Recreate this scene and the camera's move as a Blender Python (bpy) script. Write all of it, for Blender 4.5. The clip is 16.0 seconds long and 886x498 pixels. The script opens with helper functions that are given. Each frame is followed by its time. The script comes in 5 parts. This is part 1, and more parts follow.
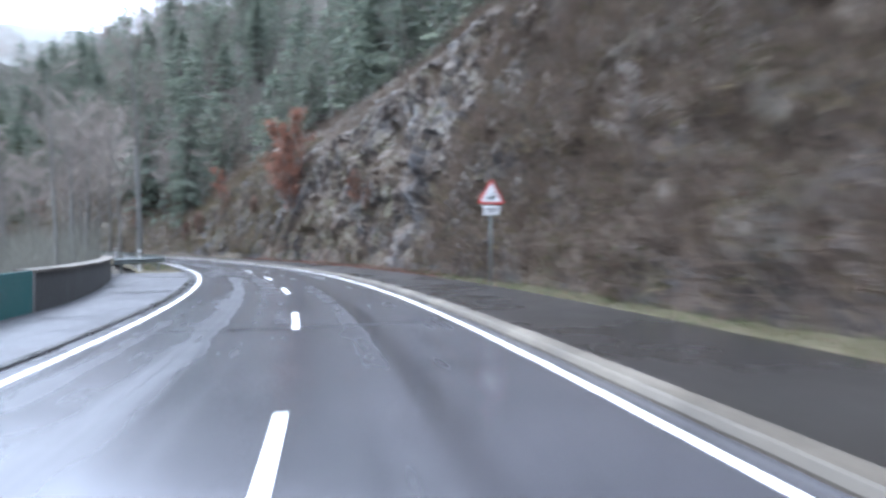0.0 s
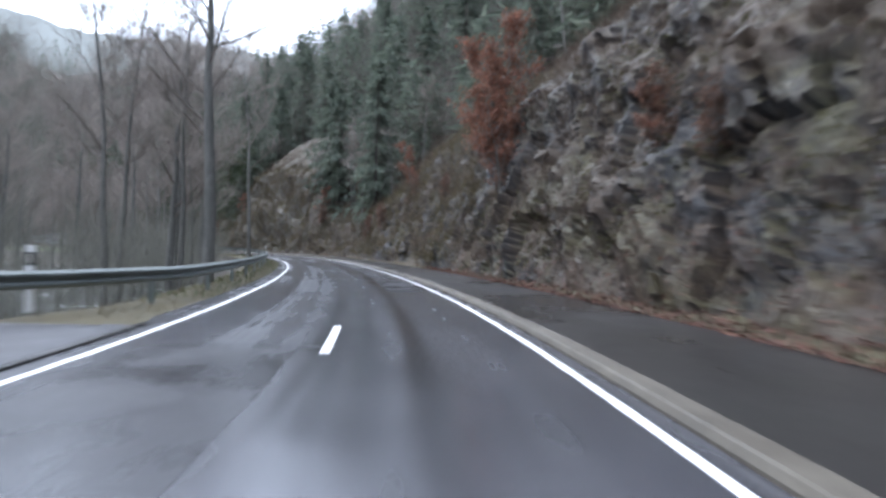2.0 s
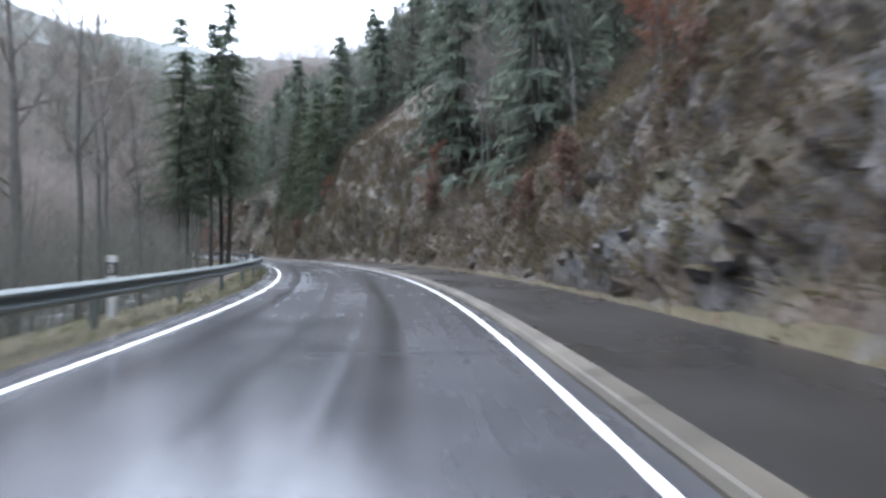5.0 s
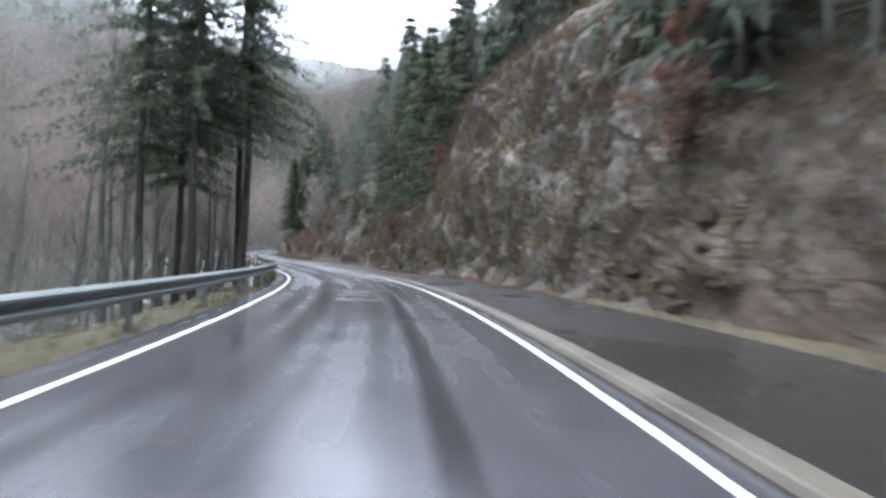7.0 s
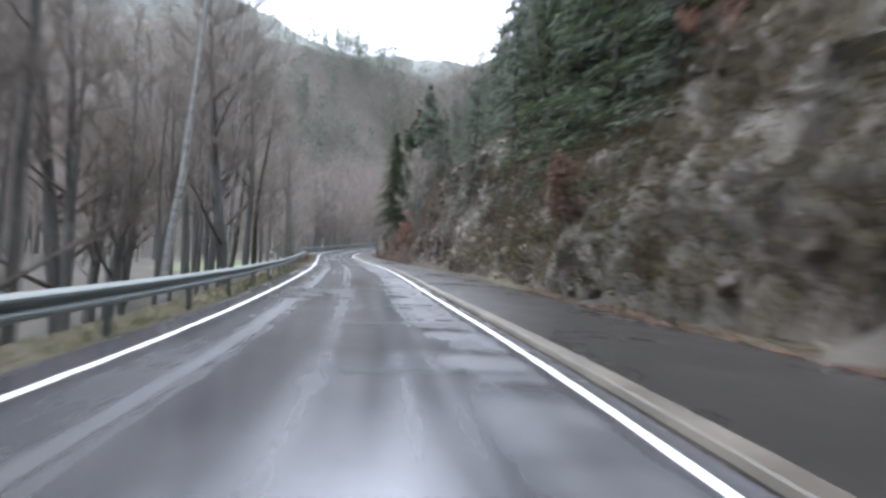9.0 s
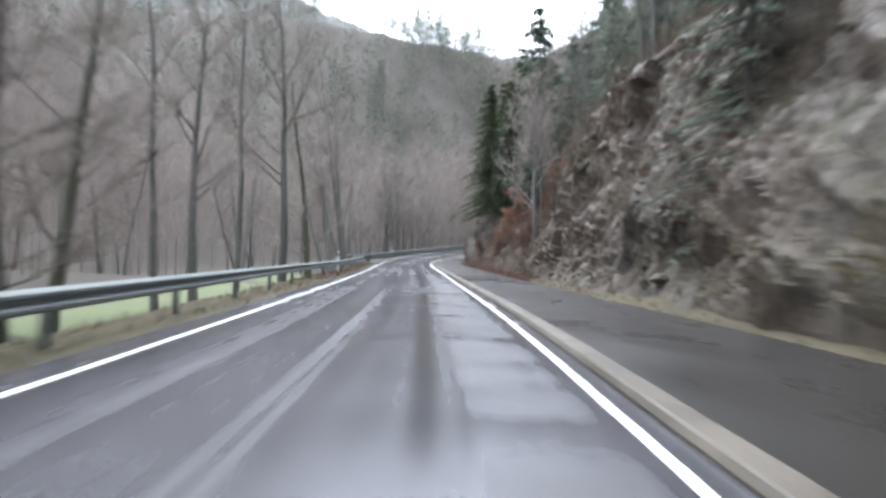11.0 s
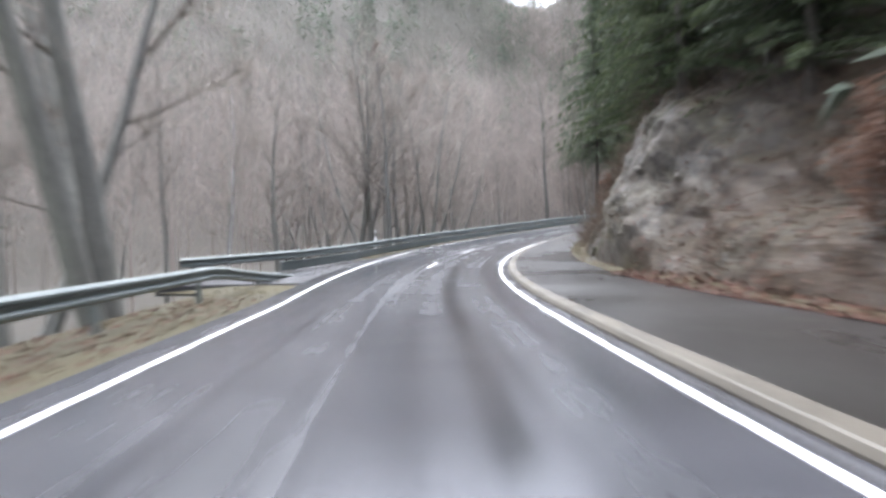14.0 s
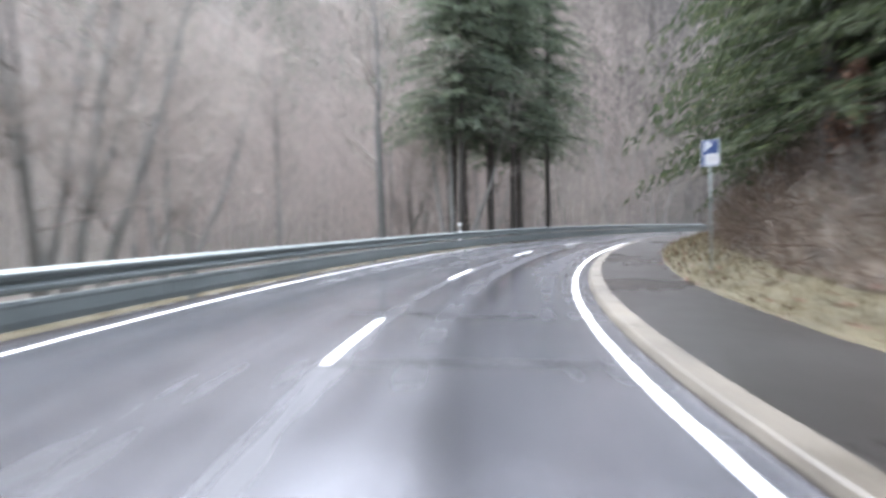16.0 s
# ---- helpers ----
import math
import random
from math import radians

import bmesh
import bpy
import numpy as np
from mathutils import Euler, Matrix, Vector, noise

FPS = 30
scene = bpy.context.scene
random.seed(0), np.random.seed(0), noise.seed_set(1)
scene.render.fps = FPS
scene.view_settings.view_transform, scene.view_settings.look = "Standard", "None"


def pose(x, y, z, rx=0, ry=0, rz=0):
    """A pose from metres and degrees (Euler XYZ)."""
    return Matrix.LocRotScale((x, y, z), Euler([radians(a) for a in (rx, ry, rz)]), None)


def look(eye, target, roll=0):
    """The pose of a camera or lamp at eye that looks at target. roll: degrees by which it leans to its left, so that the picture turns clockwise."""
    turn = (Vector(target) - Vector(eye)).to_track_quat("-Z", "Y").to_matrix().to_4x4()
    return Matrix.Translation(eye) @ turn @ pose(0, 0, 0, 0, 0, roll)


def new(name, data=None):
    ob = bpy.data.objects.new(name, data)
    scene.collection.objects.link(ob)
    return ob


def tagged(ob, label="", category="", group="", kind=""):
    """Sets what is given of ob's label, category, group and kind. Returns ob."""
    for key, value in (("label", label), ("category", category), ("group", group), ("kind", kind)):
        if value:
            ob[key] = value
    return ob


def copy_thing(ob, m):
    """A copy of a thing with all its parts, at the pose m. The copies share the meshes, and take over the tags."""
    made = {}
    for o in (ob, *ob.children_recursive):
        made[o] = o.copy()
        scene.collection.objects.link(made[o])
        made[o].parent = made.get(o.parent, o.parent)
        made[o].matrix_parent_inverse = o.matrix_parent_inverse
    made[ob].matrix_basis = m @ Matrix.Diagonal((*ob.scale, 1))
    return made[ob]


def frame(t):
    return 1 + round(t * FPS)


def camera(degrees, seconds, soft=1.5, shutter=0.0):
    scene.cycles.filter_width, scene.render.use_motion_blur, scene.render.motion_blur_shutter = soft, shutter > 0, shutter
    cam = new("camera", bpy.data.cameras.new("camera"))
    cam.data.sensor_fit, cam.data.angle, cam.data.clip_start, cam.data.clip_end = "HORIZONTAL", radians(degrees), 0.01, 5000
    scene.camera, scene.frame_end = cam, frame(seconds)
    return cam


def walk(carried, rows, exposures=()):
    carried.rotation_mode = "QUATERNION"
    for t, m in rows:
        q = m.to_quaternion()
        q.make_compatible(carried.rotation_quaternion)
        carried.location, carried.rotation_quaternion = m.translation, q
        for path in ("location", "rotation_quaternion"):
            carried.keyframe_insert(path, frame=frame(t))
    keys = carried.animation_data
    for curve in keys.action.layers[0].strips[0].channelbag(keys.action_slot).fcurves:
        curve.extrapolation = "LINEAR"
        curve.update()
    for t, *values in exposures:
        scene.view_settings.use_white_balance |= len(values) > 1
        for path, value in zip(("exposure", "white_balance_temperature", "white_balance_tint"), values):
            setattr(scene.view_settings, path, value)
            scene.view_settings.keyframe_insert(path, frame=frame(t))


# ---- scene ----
SOFT, SHUT = 2.9, 0.6
EXPO = [(0.0, 3.05, 5600, 10), (0.5, 2.45, 5650, 10), (1.0, 2.4, 5700, 10), (1.5, 2.25, 5750, 10), (2.0, 2.32, 5800, 10), (3.5, 2.3, 5900, 10), (4.5, 2.45, 5900, 10), (7.0, 2.7, 6000, 10), (8.5, 2.64, 6000, 10), (9.2, 2.65, 6100, 10), (11.5, 2.85, 6200, 10), (12.0, 3.17, 6300, 11), (13.5, 3.05, 6300, 11), (14.5, 3.31, 6250, 11), (15.0, 3.47, 6200, 11), (15.5, 3.52, 6200, 11), (16.0, 3.57, 6200, 11)]
cam = camera(76.04, 16.0, soft=SOFT, shutter=SHUT)
walk(cam, [
    (0.0, pose(0.395, -0.000, 1.300, 89.72, 0.04, -10.06)),
    (0.5, pose(0.744, 5.869, 1.273, 89.11, -0.59, -0.71)),
    (1.0, pose(0.385, 11.932, 1.254, 89.30, -1.69, 4.26)),
    (1.5, pose(-0.328, 17.916, 1.246, 89.70, -1.54, 8.10)),
    (2.0, pose(-1.591, 24.137, 1.245, 90.13, -1.74, 10.61)),
    (2.5, pose(-2.876, 29.947, 1.244, 89.66, -1.42, 13.29)),
    (3.0, pose(-4.398, 35.791, 1.243, 89.56, -0.05, 16.04)),
    (3.5, pose(-6.297, 41.293, 1.241, 89.73, -0.38, 18.44)),
    (4.0, pose(-8.530, 46.877, 1.243, 89.81, -0.15, 20.65)),
    (4.5, pose(-11.120, 52.383, 1.249, 89.88, -0.03, 22.53)),
    (5.0, pose(-13.818, 57.675, 1.259, 90.05, -0.42, 23.90)),
    (5.5, pose(-16.627, 62.764, 1.273, 90.24, -0.81, 25.47)),
    (6.0, pose(-19.677, 67.833, 1.293, 90.42, -1.20, 28.04)),
    (6.5, pose(-23.145, 73.014, 1.319, 90.61, -1.58, 31.72)),
    (7.0, pose(-27.200, 78.427, 1.349, 90.68, -1.97, 36.07)),
    (7.5, pose(-31.874, 84.021, 1.364, 90.22, -1.68, 40.32)),
    (8.0, pose(-36.696, 88.773, 1.359, 89.81, -2.39, 42.38)),
    (8.5, pose(-41.817, 93.882, 1.335, 90.24, -0.76, 45.12)),
    (9.0, pose(-47.446, 98.710, 1.289, 90.36, -2.64, 47.70)),
    (9.5, pose(-53.309, 103.219, 1.223, 90.06, -2.36, 50.99)),
    (10.0, pose(-59.298, 107.499, 1.170, 90.25, -2.07, 53.65)),
    (10.5, pose(-65.337, 111.674, 1.158, 90.43, -1.79, 55.24)),
    (11.0, pose(-71.445, 115.781, 1.183, 90.47, -1.51, 56.54)),
    (11.5, pose(-77.731, 119.724, 1.197, 90.15, -1.22, 57.88)),
    (12.0, pose(-84.220, 123.421, 1.187, 89.20, 0.07, 58.69)),
    (12.5, pose(-90.816, 126.981, 1.160, 89.37, -0.70, 58.33)),
    (13.0, pose(-97.564, 130.757, 1.146, 89.43, -0.33, 57.73)),
    (13.5, pose(-104.526, 134.786, 1.150, 89.14, -0.03, 57.59)),
    (14.0, pose(-111.710, 139.067, 1.175, 89.26, 1.22, 57.44)),
    (14.5, pose(-118.363, 143.183, 1.219, 89.81, 0.71, 55.92)),
    (15.0, pose(-125.028, 147.734, 1.317, 91.38, -0.57, 51.36)),
    (15.5, pose(-130.587, 152.194, 1.550, 91.59, -0.24, 44.78)),
    (16.0, pose(-136.190, 157.950, 1.997, 91.43, 0.01, 34.67)),
], EXPO)

# the road's alignment: curvature (1/m, left positive) every 7 m, climb every 20 m, width between edge lines every 20 m, all from -20 m
CURVE = [0.0026, 0.0040, 0.0053, 0.0067, 0.0079, 0.0100, 0.0104, 0.0104, 0.0080, 0.0065, 0.0050, 0.0034, 0.0051, 0.0091, 0.0110, 0.0095, 0.0074, 0.0071, 0.0081, 0.0092, 0.0069, 0.0023, -0.0002, 0.0007, 0.0031, 0.0031, 0.0006, -0.0004, 0.0009, 0.0011, 0.0007, -0.0031, -0.0117, -0.0198, -0.0243, -0.0235, -0.0215, -0.0193, -0.0153, -0.0113, -0.0078]
CLIMB = [-0.0048, -0.0056, -0.0001, -0.0003, 0.0020, 0.0051, -0.0025, -0.0103, 0.0047, -0.0043, 0.0015, 0.0079, 0.0643, 0.0856, 0.0697]
WIDTH = [5.48, 5.48, 5.47, 5.35, 4.96, 4.98, 5.11, 5.07, 5.11, 5.20, 5.22, 5.09, 6.14, 6.18, 6.19]
EDGE = 2.782

# ---- light: overcast winter day in a narrow valley ----
world = bpy.data.worlds.new("overcast")
scene.world = world
world.use_nodes = True
wn, wl = world.node_tree.nodes, world.node_tree.links
sky = wn.new("ShaderNodeTexSky")
sky.sky_type = "NISHITA"
sky.sun_disc = False
sky.sun_elevation, sky.sun_rotation = radians(70), radians(-80)
sky.dust_density, sky.air_density = 1.0, 1.0
pale = wn.new("ShaderNodeHueSaturation")
pale.inputs["Saturation"].default_value = 0.30
wl.new(sky.outputs[0], pale.inputs["Color"])
wl.new(pale.outputs[0], wn["Background"].inputs["Color"])
wn["Background"].inputs["Strength"].default_value = 0.15
sun = new("sun", bpy.data.lights.new("sun", "SUN"))
sun.data.energy, sun.data.angle, sun.data.color = 0.6, radians(40), (1.0, 0.98, 0.95)
sun.matrix_world = look((-28, 5, 78), (0, 0, 0))


# ---- materials ----
def mat(name, colors, rough=(0.8, 0.95), scale=3.0, fine=40.0, bump=0.3, metal=0.0, stretch=(1, 1, 1), detail=6.0, island=0.0, spec=0.5, mix=0.45, per_object=0.0):
    """Two scales of noise drive colour, gloss and relief; colours run along a ramp. World metres."""
    m = bpy.data.materials.new(name)
    m.use_nodes = True
    n, l = m.node_tree.nodes, m.node_tree.links
    b = n["Principled BSDF"]
    geo = n.new("ShaderNodeNewGeometry")
    mp = n.new("ShaderNodeMapping")
    mp.inputs["Scale"].default_value = stretch
    l.new(geo.outputs["Position"], mp.inputs[0])
    big, small = n.new("ShaderNodeTexNoise"), n.new("ShaderNodeTexNoise")
    for node, sc in ((big, scale), (small, fine)):
        node.inputs["Scale"].default_value = sc
        node.inputs["Detail"].default_value = detail
        node.inputs["Roughness"].default_value = 0.62
        l.new(mp.outputs[0], node.inputs["Vector"])
    mixer = n.new("ShaderNodeMix")
    mixer.inputs[0].default_value = mix
    l.new(big.outputs["Fac"], mixer.inputs[2])
    l.new(small.outputs["Fac"], mixer.inputs[3])
    fac = mixer.outputs[0]
    if island or per_object:
        add = n.new("ShaderNodeMath")
        add.operation = "MULTIPLY_ADD"
        if per_object:
            src = n.new("ShaderNodeObjectInfo").outputs["Random"]
        else:
            src = geo.outputs["Random Per Island"]
        l.new(src, add.inputs[0])
        add.inputs[1].default_value = island or per_object
        sub = n.new("ShaderNodeMath")
        sub.operation = "SUBTRACT"
        l.new(fac, sub.inputs[0])
        sub.inputs[1].default_value = (island or per_object) / 2
        l.new(sub.outputs[0], add.inputs[2])
        fac = add.outputs[0]
    ramp = n.new("ShaderNodeValToRGB")
    el = ramp.color_ramp.elements
    while len(el) < len(colors):
        el.new(0.5)
    for i, c in enumerate(colors):
        el[i].position = 0.3 + 0.4 * i / max(1, len(colors) - 1)
        el[i].color = (*c, 1)
    l.new(fac, ramp.inputs[0])
    l.new(ramp.outputs[0], b.inputs["Base Color"])
    rr = n.new("ShaderNodeMapRange")
    rr.inputs[1].default_value, rr.inputs[2].default_value = 0.35, 0.65
    rr.inputs[3].default_value, rr.inputs[4].default_value = rough
    l.new(big.outputs["Fac"], rr.inputs[0])
    l.new(rr.outputs[0], b.inputs["Roughness"])
    b.inputs["Metallic"].default_value = metal
    b.inputs["Specular IOR Level"].default_value = spec
    if bump:
        bp = n.new("ShaderNodeBump")
        bp.inputs["Strength"].default_value = bump
        bp.inputs["Distance"].default_value = 0.05
        l.new(mixer.outputs[0], bp.inputs["Height"])
        l.new(bp.outputs[0], b.inputs["Normal"])
    return m


def thin(m, share=0.45):
    """Lets light through: twigs, needles and leaves are lit from both sides."""
    n, l = m.node_tree.nodes, m.node_tree.links
    b = n["Principled BSDF"]
    let = n.new("ShaderNodeBsdfTranslucent")
    l.new(b.inputs["Base Color"].links[0].from_socket, let.inputs["Color"])
    both = n.new("ShaderNodeMixShader")
    both.inputs[0].default_value = share
    l.new(b.outputs[0], both.inputs[1])
    l.new(let.outputs[0], both.inputs[2])
    l.new(both.outputs[0], n["Material Output"].inputs["Surface"])
    return m


M_ASPHALT = mat("wet asphalt", [(0.030, 0.031, 0.035), (0.045, 0.046, 0.052), (0.062, 0.062, 0.068)], (0.28, 0.6), 0.45, 90, 0.08, spec=0.45)


def road_material():
    """Wet asphalt: gloss and tone drawn out along the lane, with wheel tracks, a dull oil stripe, a wet seam and cross ripples."""
    m = mat("wet lane asphalt", [(0.036, 0.037, 0.042), (0.054, 0.055, 0.062), (0.078, 0.079, 0.087)], (0.1, 0.3), 0.6, 110, 0.035, spec=0.7)
    n, l = m.node_tree.nodes, m.node_tree.links
    b = n["Principled BSDF"]
    at = n.new("ShaderNodeAttribute")
    at.attribute_name = "lane"
    lane = n.new("ShaderNodeSeparateXYZ")
    l.new(at.outputs["Vector"], lane.inputs[0])

    def sums(kind, a, k, c=None):
        x = n.new("ShaderNodeMath")
        x.operation = kind
        for slot, value in enumerate((a, k, c)):
            if value is None:
                continue
            if isinstance(value, (int, float)):
                x.inputs[slot].default_value = value
            else:
                l.new(value, x.inputs[slot])
        return x.outputs[0]

    def streaks(sc, detail):
        mp = n.new("ShaderNodeMapping")
        mp.inputs["Scale"].default_value = sc
        l.new(at.outputs["Vector"], mp.inputs[0])
        t = n.new("ShaderNodeTexNoise")
        t.inputs["Scale"].default_value, t.inputs["Detail"].default_value = 1.0, detail
        l.new(mp.outputs[0], t.inputs["Vector"])
        return t.outputs["Fac"]

    def ramp(v, a, b_, lo=0.0, hi=1.0):
        r = n.new("ShaderNodeMapRange")
        r.interpolation_type = "SMOOTHSTEP"
        for slot, value in enumerate((a, b_, lo, hi)):
            r.inputs[slot + 1].default_value = value
        l.new(v, r.inputs[0])
        return r.outputs[0]

    # the tracks wander a little sideways
    u = sums("MULTIPLY_ADD", streaks((0.0, 0.05, 1), 1), 0.5, sums("ADD", lane.outputs[0], -0.25))

    def band(centre, half, soft):
        return ramp(sums("ABSOLUTE", sums("ADD", u, -centre), 0.0), half, half + soft, 1.0, 0.0)

    long, broad, thin_, cross = streaks((1.7, 0.013, 1), 2), streaks((0.35, 0.085, 1), 1.5), streaks((5.0, 0.06, 1), 1), streaks((0.45, 0.9, 1), 1.5)
    wet = sums("ADD", sums("ADD", sums("MULTIPLY", long, 0.42), sums("MULTIPLY", broad, 0.28)), sums("ADD", sums("MULTIPLY", thin_, 0.10), sums("MULTIPLY", cross, 0.20)))
    rough = ramp(wet, 0.36, 0.64, 0.12, 0.33)
    uneven = ramp(broad, 0.35, 0.6)
    dull = sums("MULTIPLY", band(1.18, 0.05, 0.20), sums("MULTIPLY_ADD", uneven, 0.7, 0.3))
    rough = sums("MULTIPLY", rough, sums("MULTIPLY_ADD", dull, -0.35, 1.0))
    # rippled standing water, which catches the high sky: along the kerb on the straight, along the middle seam and in the other lane's tracks
    kerbside = sums("MULTIPLY", band(2.05, 0.42, 0.18), sums("MULTIPLY", ramp(lane.outputs[1], 104, 118), ramp(lane.outputs[1], 180, 166)))
    seam = sums("MULTIPLY", band(-0.12, 0.02, 0.26), sums("MULTIPLY", ramp(lane.outputs[1], 118, 140), ramp(long, 0.30, 0.62)))
    other = sums("MULTIPLY", band(-1.25, 0.05, 0.45), ramp(long, 0.36, 0.62))
    strip = sums("MULTIPLY", sums("MAXIMUM", seam, sums("MULTIPLY", other, 0.5)), ramp(thin_, 0.25, 0.65))
    film = sums("MAXIMUM", strip, sums("MULTIPLY", kerbside, ramp(cross, 0.25, 0.65)))
    rough = sums("MULTIPLY_ADD", film, 0.22, rough)
    l.new(rough, b.inputs["Roughness"])
    # the dull stripe and dry islands are darker
    base = b.inputs["Base Color"].links[0].from_socket
    tint = n.new("ShaderNodeMix")
    tint.data_type = "RGBA"
    tint.blend_type = "MULTIPLY"
    tint.inputs[7].default_value = (0.55, 0.55, 0.55, 1)
    l.new(sums("MAXIMUM", dull, ramp(cross, 0.45, 0.75, 0.0, 0.5)), tint.inputs[0])
    l.new(base, tint.inputs[6])
    l.new(tint.outputs[2], b.inputs["Base Color"])
    return m


M_ROAD = road_material()
M_PATH = mat("dark wet asphalt path", [(0.015, 0.014, 0.0135), (0.026, 0.024, 0.023)], (0.22, 0.38), 0.22, 60, 0.04, spec=0.75)
M_PAINT = mat("white road paint", [(0.62, 0.63, 0.64), (0.80, 0.80, 0.80)], (0.35, 0.6), 3, 60, 0.05)
M_KERB = mat("grey concrete", [(0.040, 0.034, 0.026), (0.080, 0.070, 0.055), (0.138, 0.123, 0.099)], (0.45, 0.8), 0.9, 14, 0.15, per_object=0.15)
M_SOIL = mat("leaf-strewn forest soil", [(0.034, 0.031, 0.025), (0.058, 0.052, 0.043), (0.088, 0.079, 0.066)], (0.85, 1), 0.35, 9, 0.6)
M_GRASS = mat("winter grass", [(0.036, 0.031, 0.016), (0.060, 0.052, 0.028), (0.092, 0.078, 0.044)], (0.85, 1), 0.6, 20, 0.5)
M_STEEL = mat("galvanised steel", [(0.105, 0.125, 0.122), (0.165, 0.187, 0.184), (0.24, 0.26, 0.256)], (0.42, 0.66), 0.8, 25, 0.04, metal=0.4)
M_BARK = mat("grey-brown bark", [(0.085, 0.083, 0.075), (0.15, 0.147, 0.134), (0.24, 0.236, 0.215)], (0.8, 1), 1.5, 14, 0.5, stretch=(1, 1, 0.3), per_object=0.15)

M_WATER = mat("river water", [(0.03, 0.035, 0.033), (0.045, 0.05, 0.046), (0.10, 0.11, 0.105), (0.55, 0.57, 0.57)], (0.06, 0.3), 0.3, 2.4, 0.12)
M_MEADOW = mat("meadow grass", [(0.065, 0.085, 0.038), (0.10, 0.122, 0.058), (0.135, 0.15, 0.08)], (0.85, 1), 0.3, 12, 0.4)
M_WALL = mat("dark wet masonry", [(0.036, 0.037, 0.036), (0.075, 0.075, 0.072), (0.12, 0.12, 0.114)], (0.6, 0.85), 1.2, 12, 0.5)
M_TEAL = mat("teal coated sheet", [(0.02, 0.10, 0.10), (0.035, 0.16, 0.155)], (0.4, 0.6), 1.0, 20, 0.05)
M_WHITE = mat("white plastic", [(0.68, 0.68, 0.67), (0.80, 0.80, 0.79)], (0.35, 0.5), 4, 40, 0.03)
M_BLACK = mat("black plastic", [(0.012, 0.012, 0.012), (0.025, 0.025, 0.026)], (0.4, 0.6), 4, 40, 0.03)
M_REFLECT = mat("reflector", [(0.65, 0.62, 0.55), (0.75, 0.72, 0.66)], (0.1, 0.2), 20, 90, 0.05)
M_RED = mat("red sign film", [(0.40, 0.03, 0.025), (0.52, 0.05, 0.04)], (0.4, 0.55), 4, 40, 0.02)
M_BLUE = mat("blue sign film", [(0.008, 0.030, 0.105), (0.013, 0.042, 0.14)], (0.4, 0.55), 4, 40, 0.02)
M_TWIG = thin(mat("winter twigs", [(0.16, 0.14, 0.122), (0.235, 0.208, 0.185), (0.31, 0.283, 0.255)], (0.9, 1), 0.4, 6, 0, per_object=0.35))
# distance haze is put into this paler twig colour for the farther woods
M_PALE = thin(mat("haze-pale winter twigs", [(0.20, 0.172, 0.155), (0.265, 0.23, 0.212), (0.33, 0.295, 0.272)], (0.9, 1), 0.06, 0.5, 0, island=0.12, spec=0.1))
M_GREY = thin(mat("grey-green winter twigs", [(0.115, 0.118, 0.098), (0.16, 0.16, 0.138), (0.21, 0.207, 0.18)], (0.9, 1), 0.06, 0.5, 0, island=0.15, spec=0.1))
M_DUSK = thin(mat("dark brown winter twigs", [(0.085, 0.080, 0.068), (0.12, 0.111, 0.096), (0.16, 0.147, 0.128)], (0.9, 1), 0.05, 0.4, 0, island=0.15, spec=0.1))
M_MOSSBARK = mat("mossy bark", [(0.045, 0.047, 0.032), (0.085, 0.088, 0.062), (0.14, 0.142, 0.105)], (0.8, 1), 1.2, 12, 0.5, stretch=(1, 1, 0.4), per_object=0.15)
M_BIRCH = mat("white birch bark", [(0.05, 0.048, 0.045), (0.42, 0.41, 0.39), (0.62, 0.61, 0.58)], (0.7, 0.9), 2.0, 9, 0.2, stretch=(1, 1, 3))
# green lightened and greyed to carry the haze between road and slope
M_HAZY_NEEDLE = thin(mat("spruce needles", [(0.090, 0.112, 0.092), (0.132, 0.158, 0.124), (0.185, 0.208, 0.155)], (0.8, 1), 0.7, 7, 0, island=0.25))
M_BUSH = thin(mat("brown withered leaves", [(0.085, 0.048, 0.034), (0.14, 0.080, 0.056), (0.21, 0.13, 0.095)], (0.8, 1), 0.9, 8, 0, island=0.3))
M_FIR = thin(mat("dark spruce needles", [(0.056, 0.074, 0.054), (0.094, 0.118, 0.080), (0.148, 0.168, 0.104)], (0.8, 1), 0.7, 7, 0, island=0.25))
M_SPRUCE = thin(mat("near spruce needles", [(0.026, 0.038, 0.020), (0.050, 0.067, 0.034), (0.094, 0.112, 0.054)], (0.8, 1), 0.7, 7, 0, island=0.25))
M_TRUNK = mat("dark scaly bark", [(0.032, 0.028, 0.024), (0.058, 0.051, 0.044), (0.095, 0.085, 0.075)], (0.8, 1), 2, 14, 0.5, stretch=(1, 1, 0.5), per_object=0.15)
M_BEECH = thin(mat("russet beech leaves", [(0.14, 0.062, 0.042), (0.235, 0.105, 0.068), (0.33, 0.17, 0.11)], (0.8, 1), 0.9, 8, 0, island=0.3))
M_LITTER = mat("fallen leaves", [(0.042, 0.018, 0.013), (0.080, 0.034, 0.024), (0.125, 0.060, 0.040)], (0.8, 1), 1.2, 15, 0, island=0.4)
M_BLADE = thin(mat("grass blades", [(0.05, 0.043, 0.024), (0.09, 0.076, 0.042), (0.16, 0.13, 0.078)], (0.85, 1), 0.8, 9, 0, island=0.4))
M_BRAMBLE = thin(mat("dry brambles", [(0.055, 0.041, 0.032), (0.098, 0.074, 0.057), (0.155, 0.122, 0.096)], (0.9, 1), 0.3, 6, 0, island=0.3))
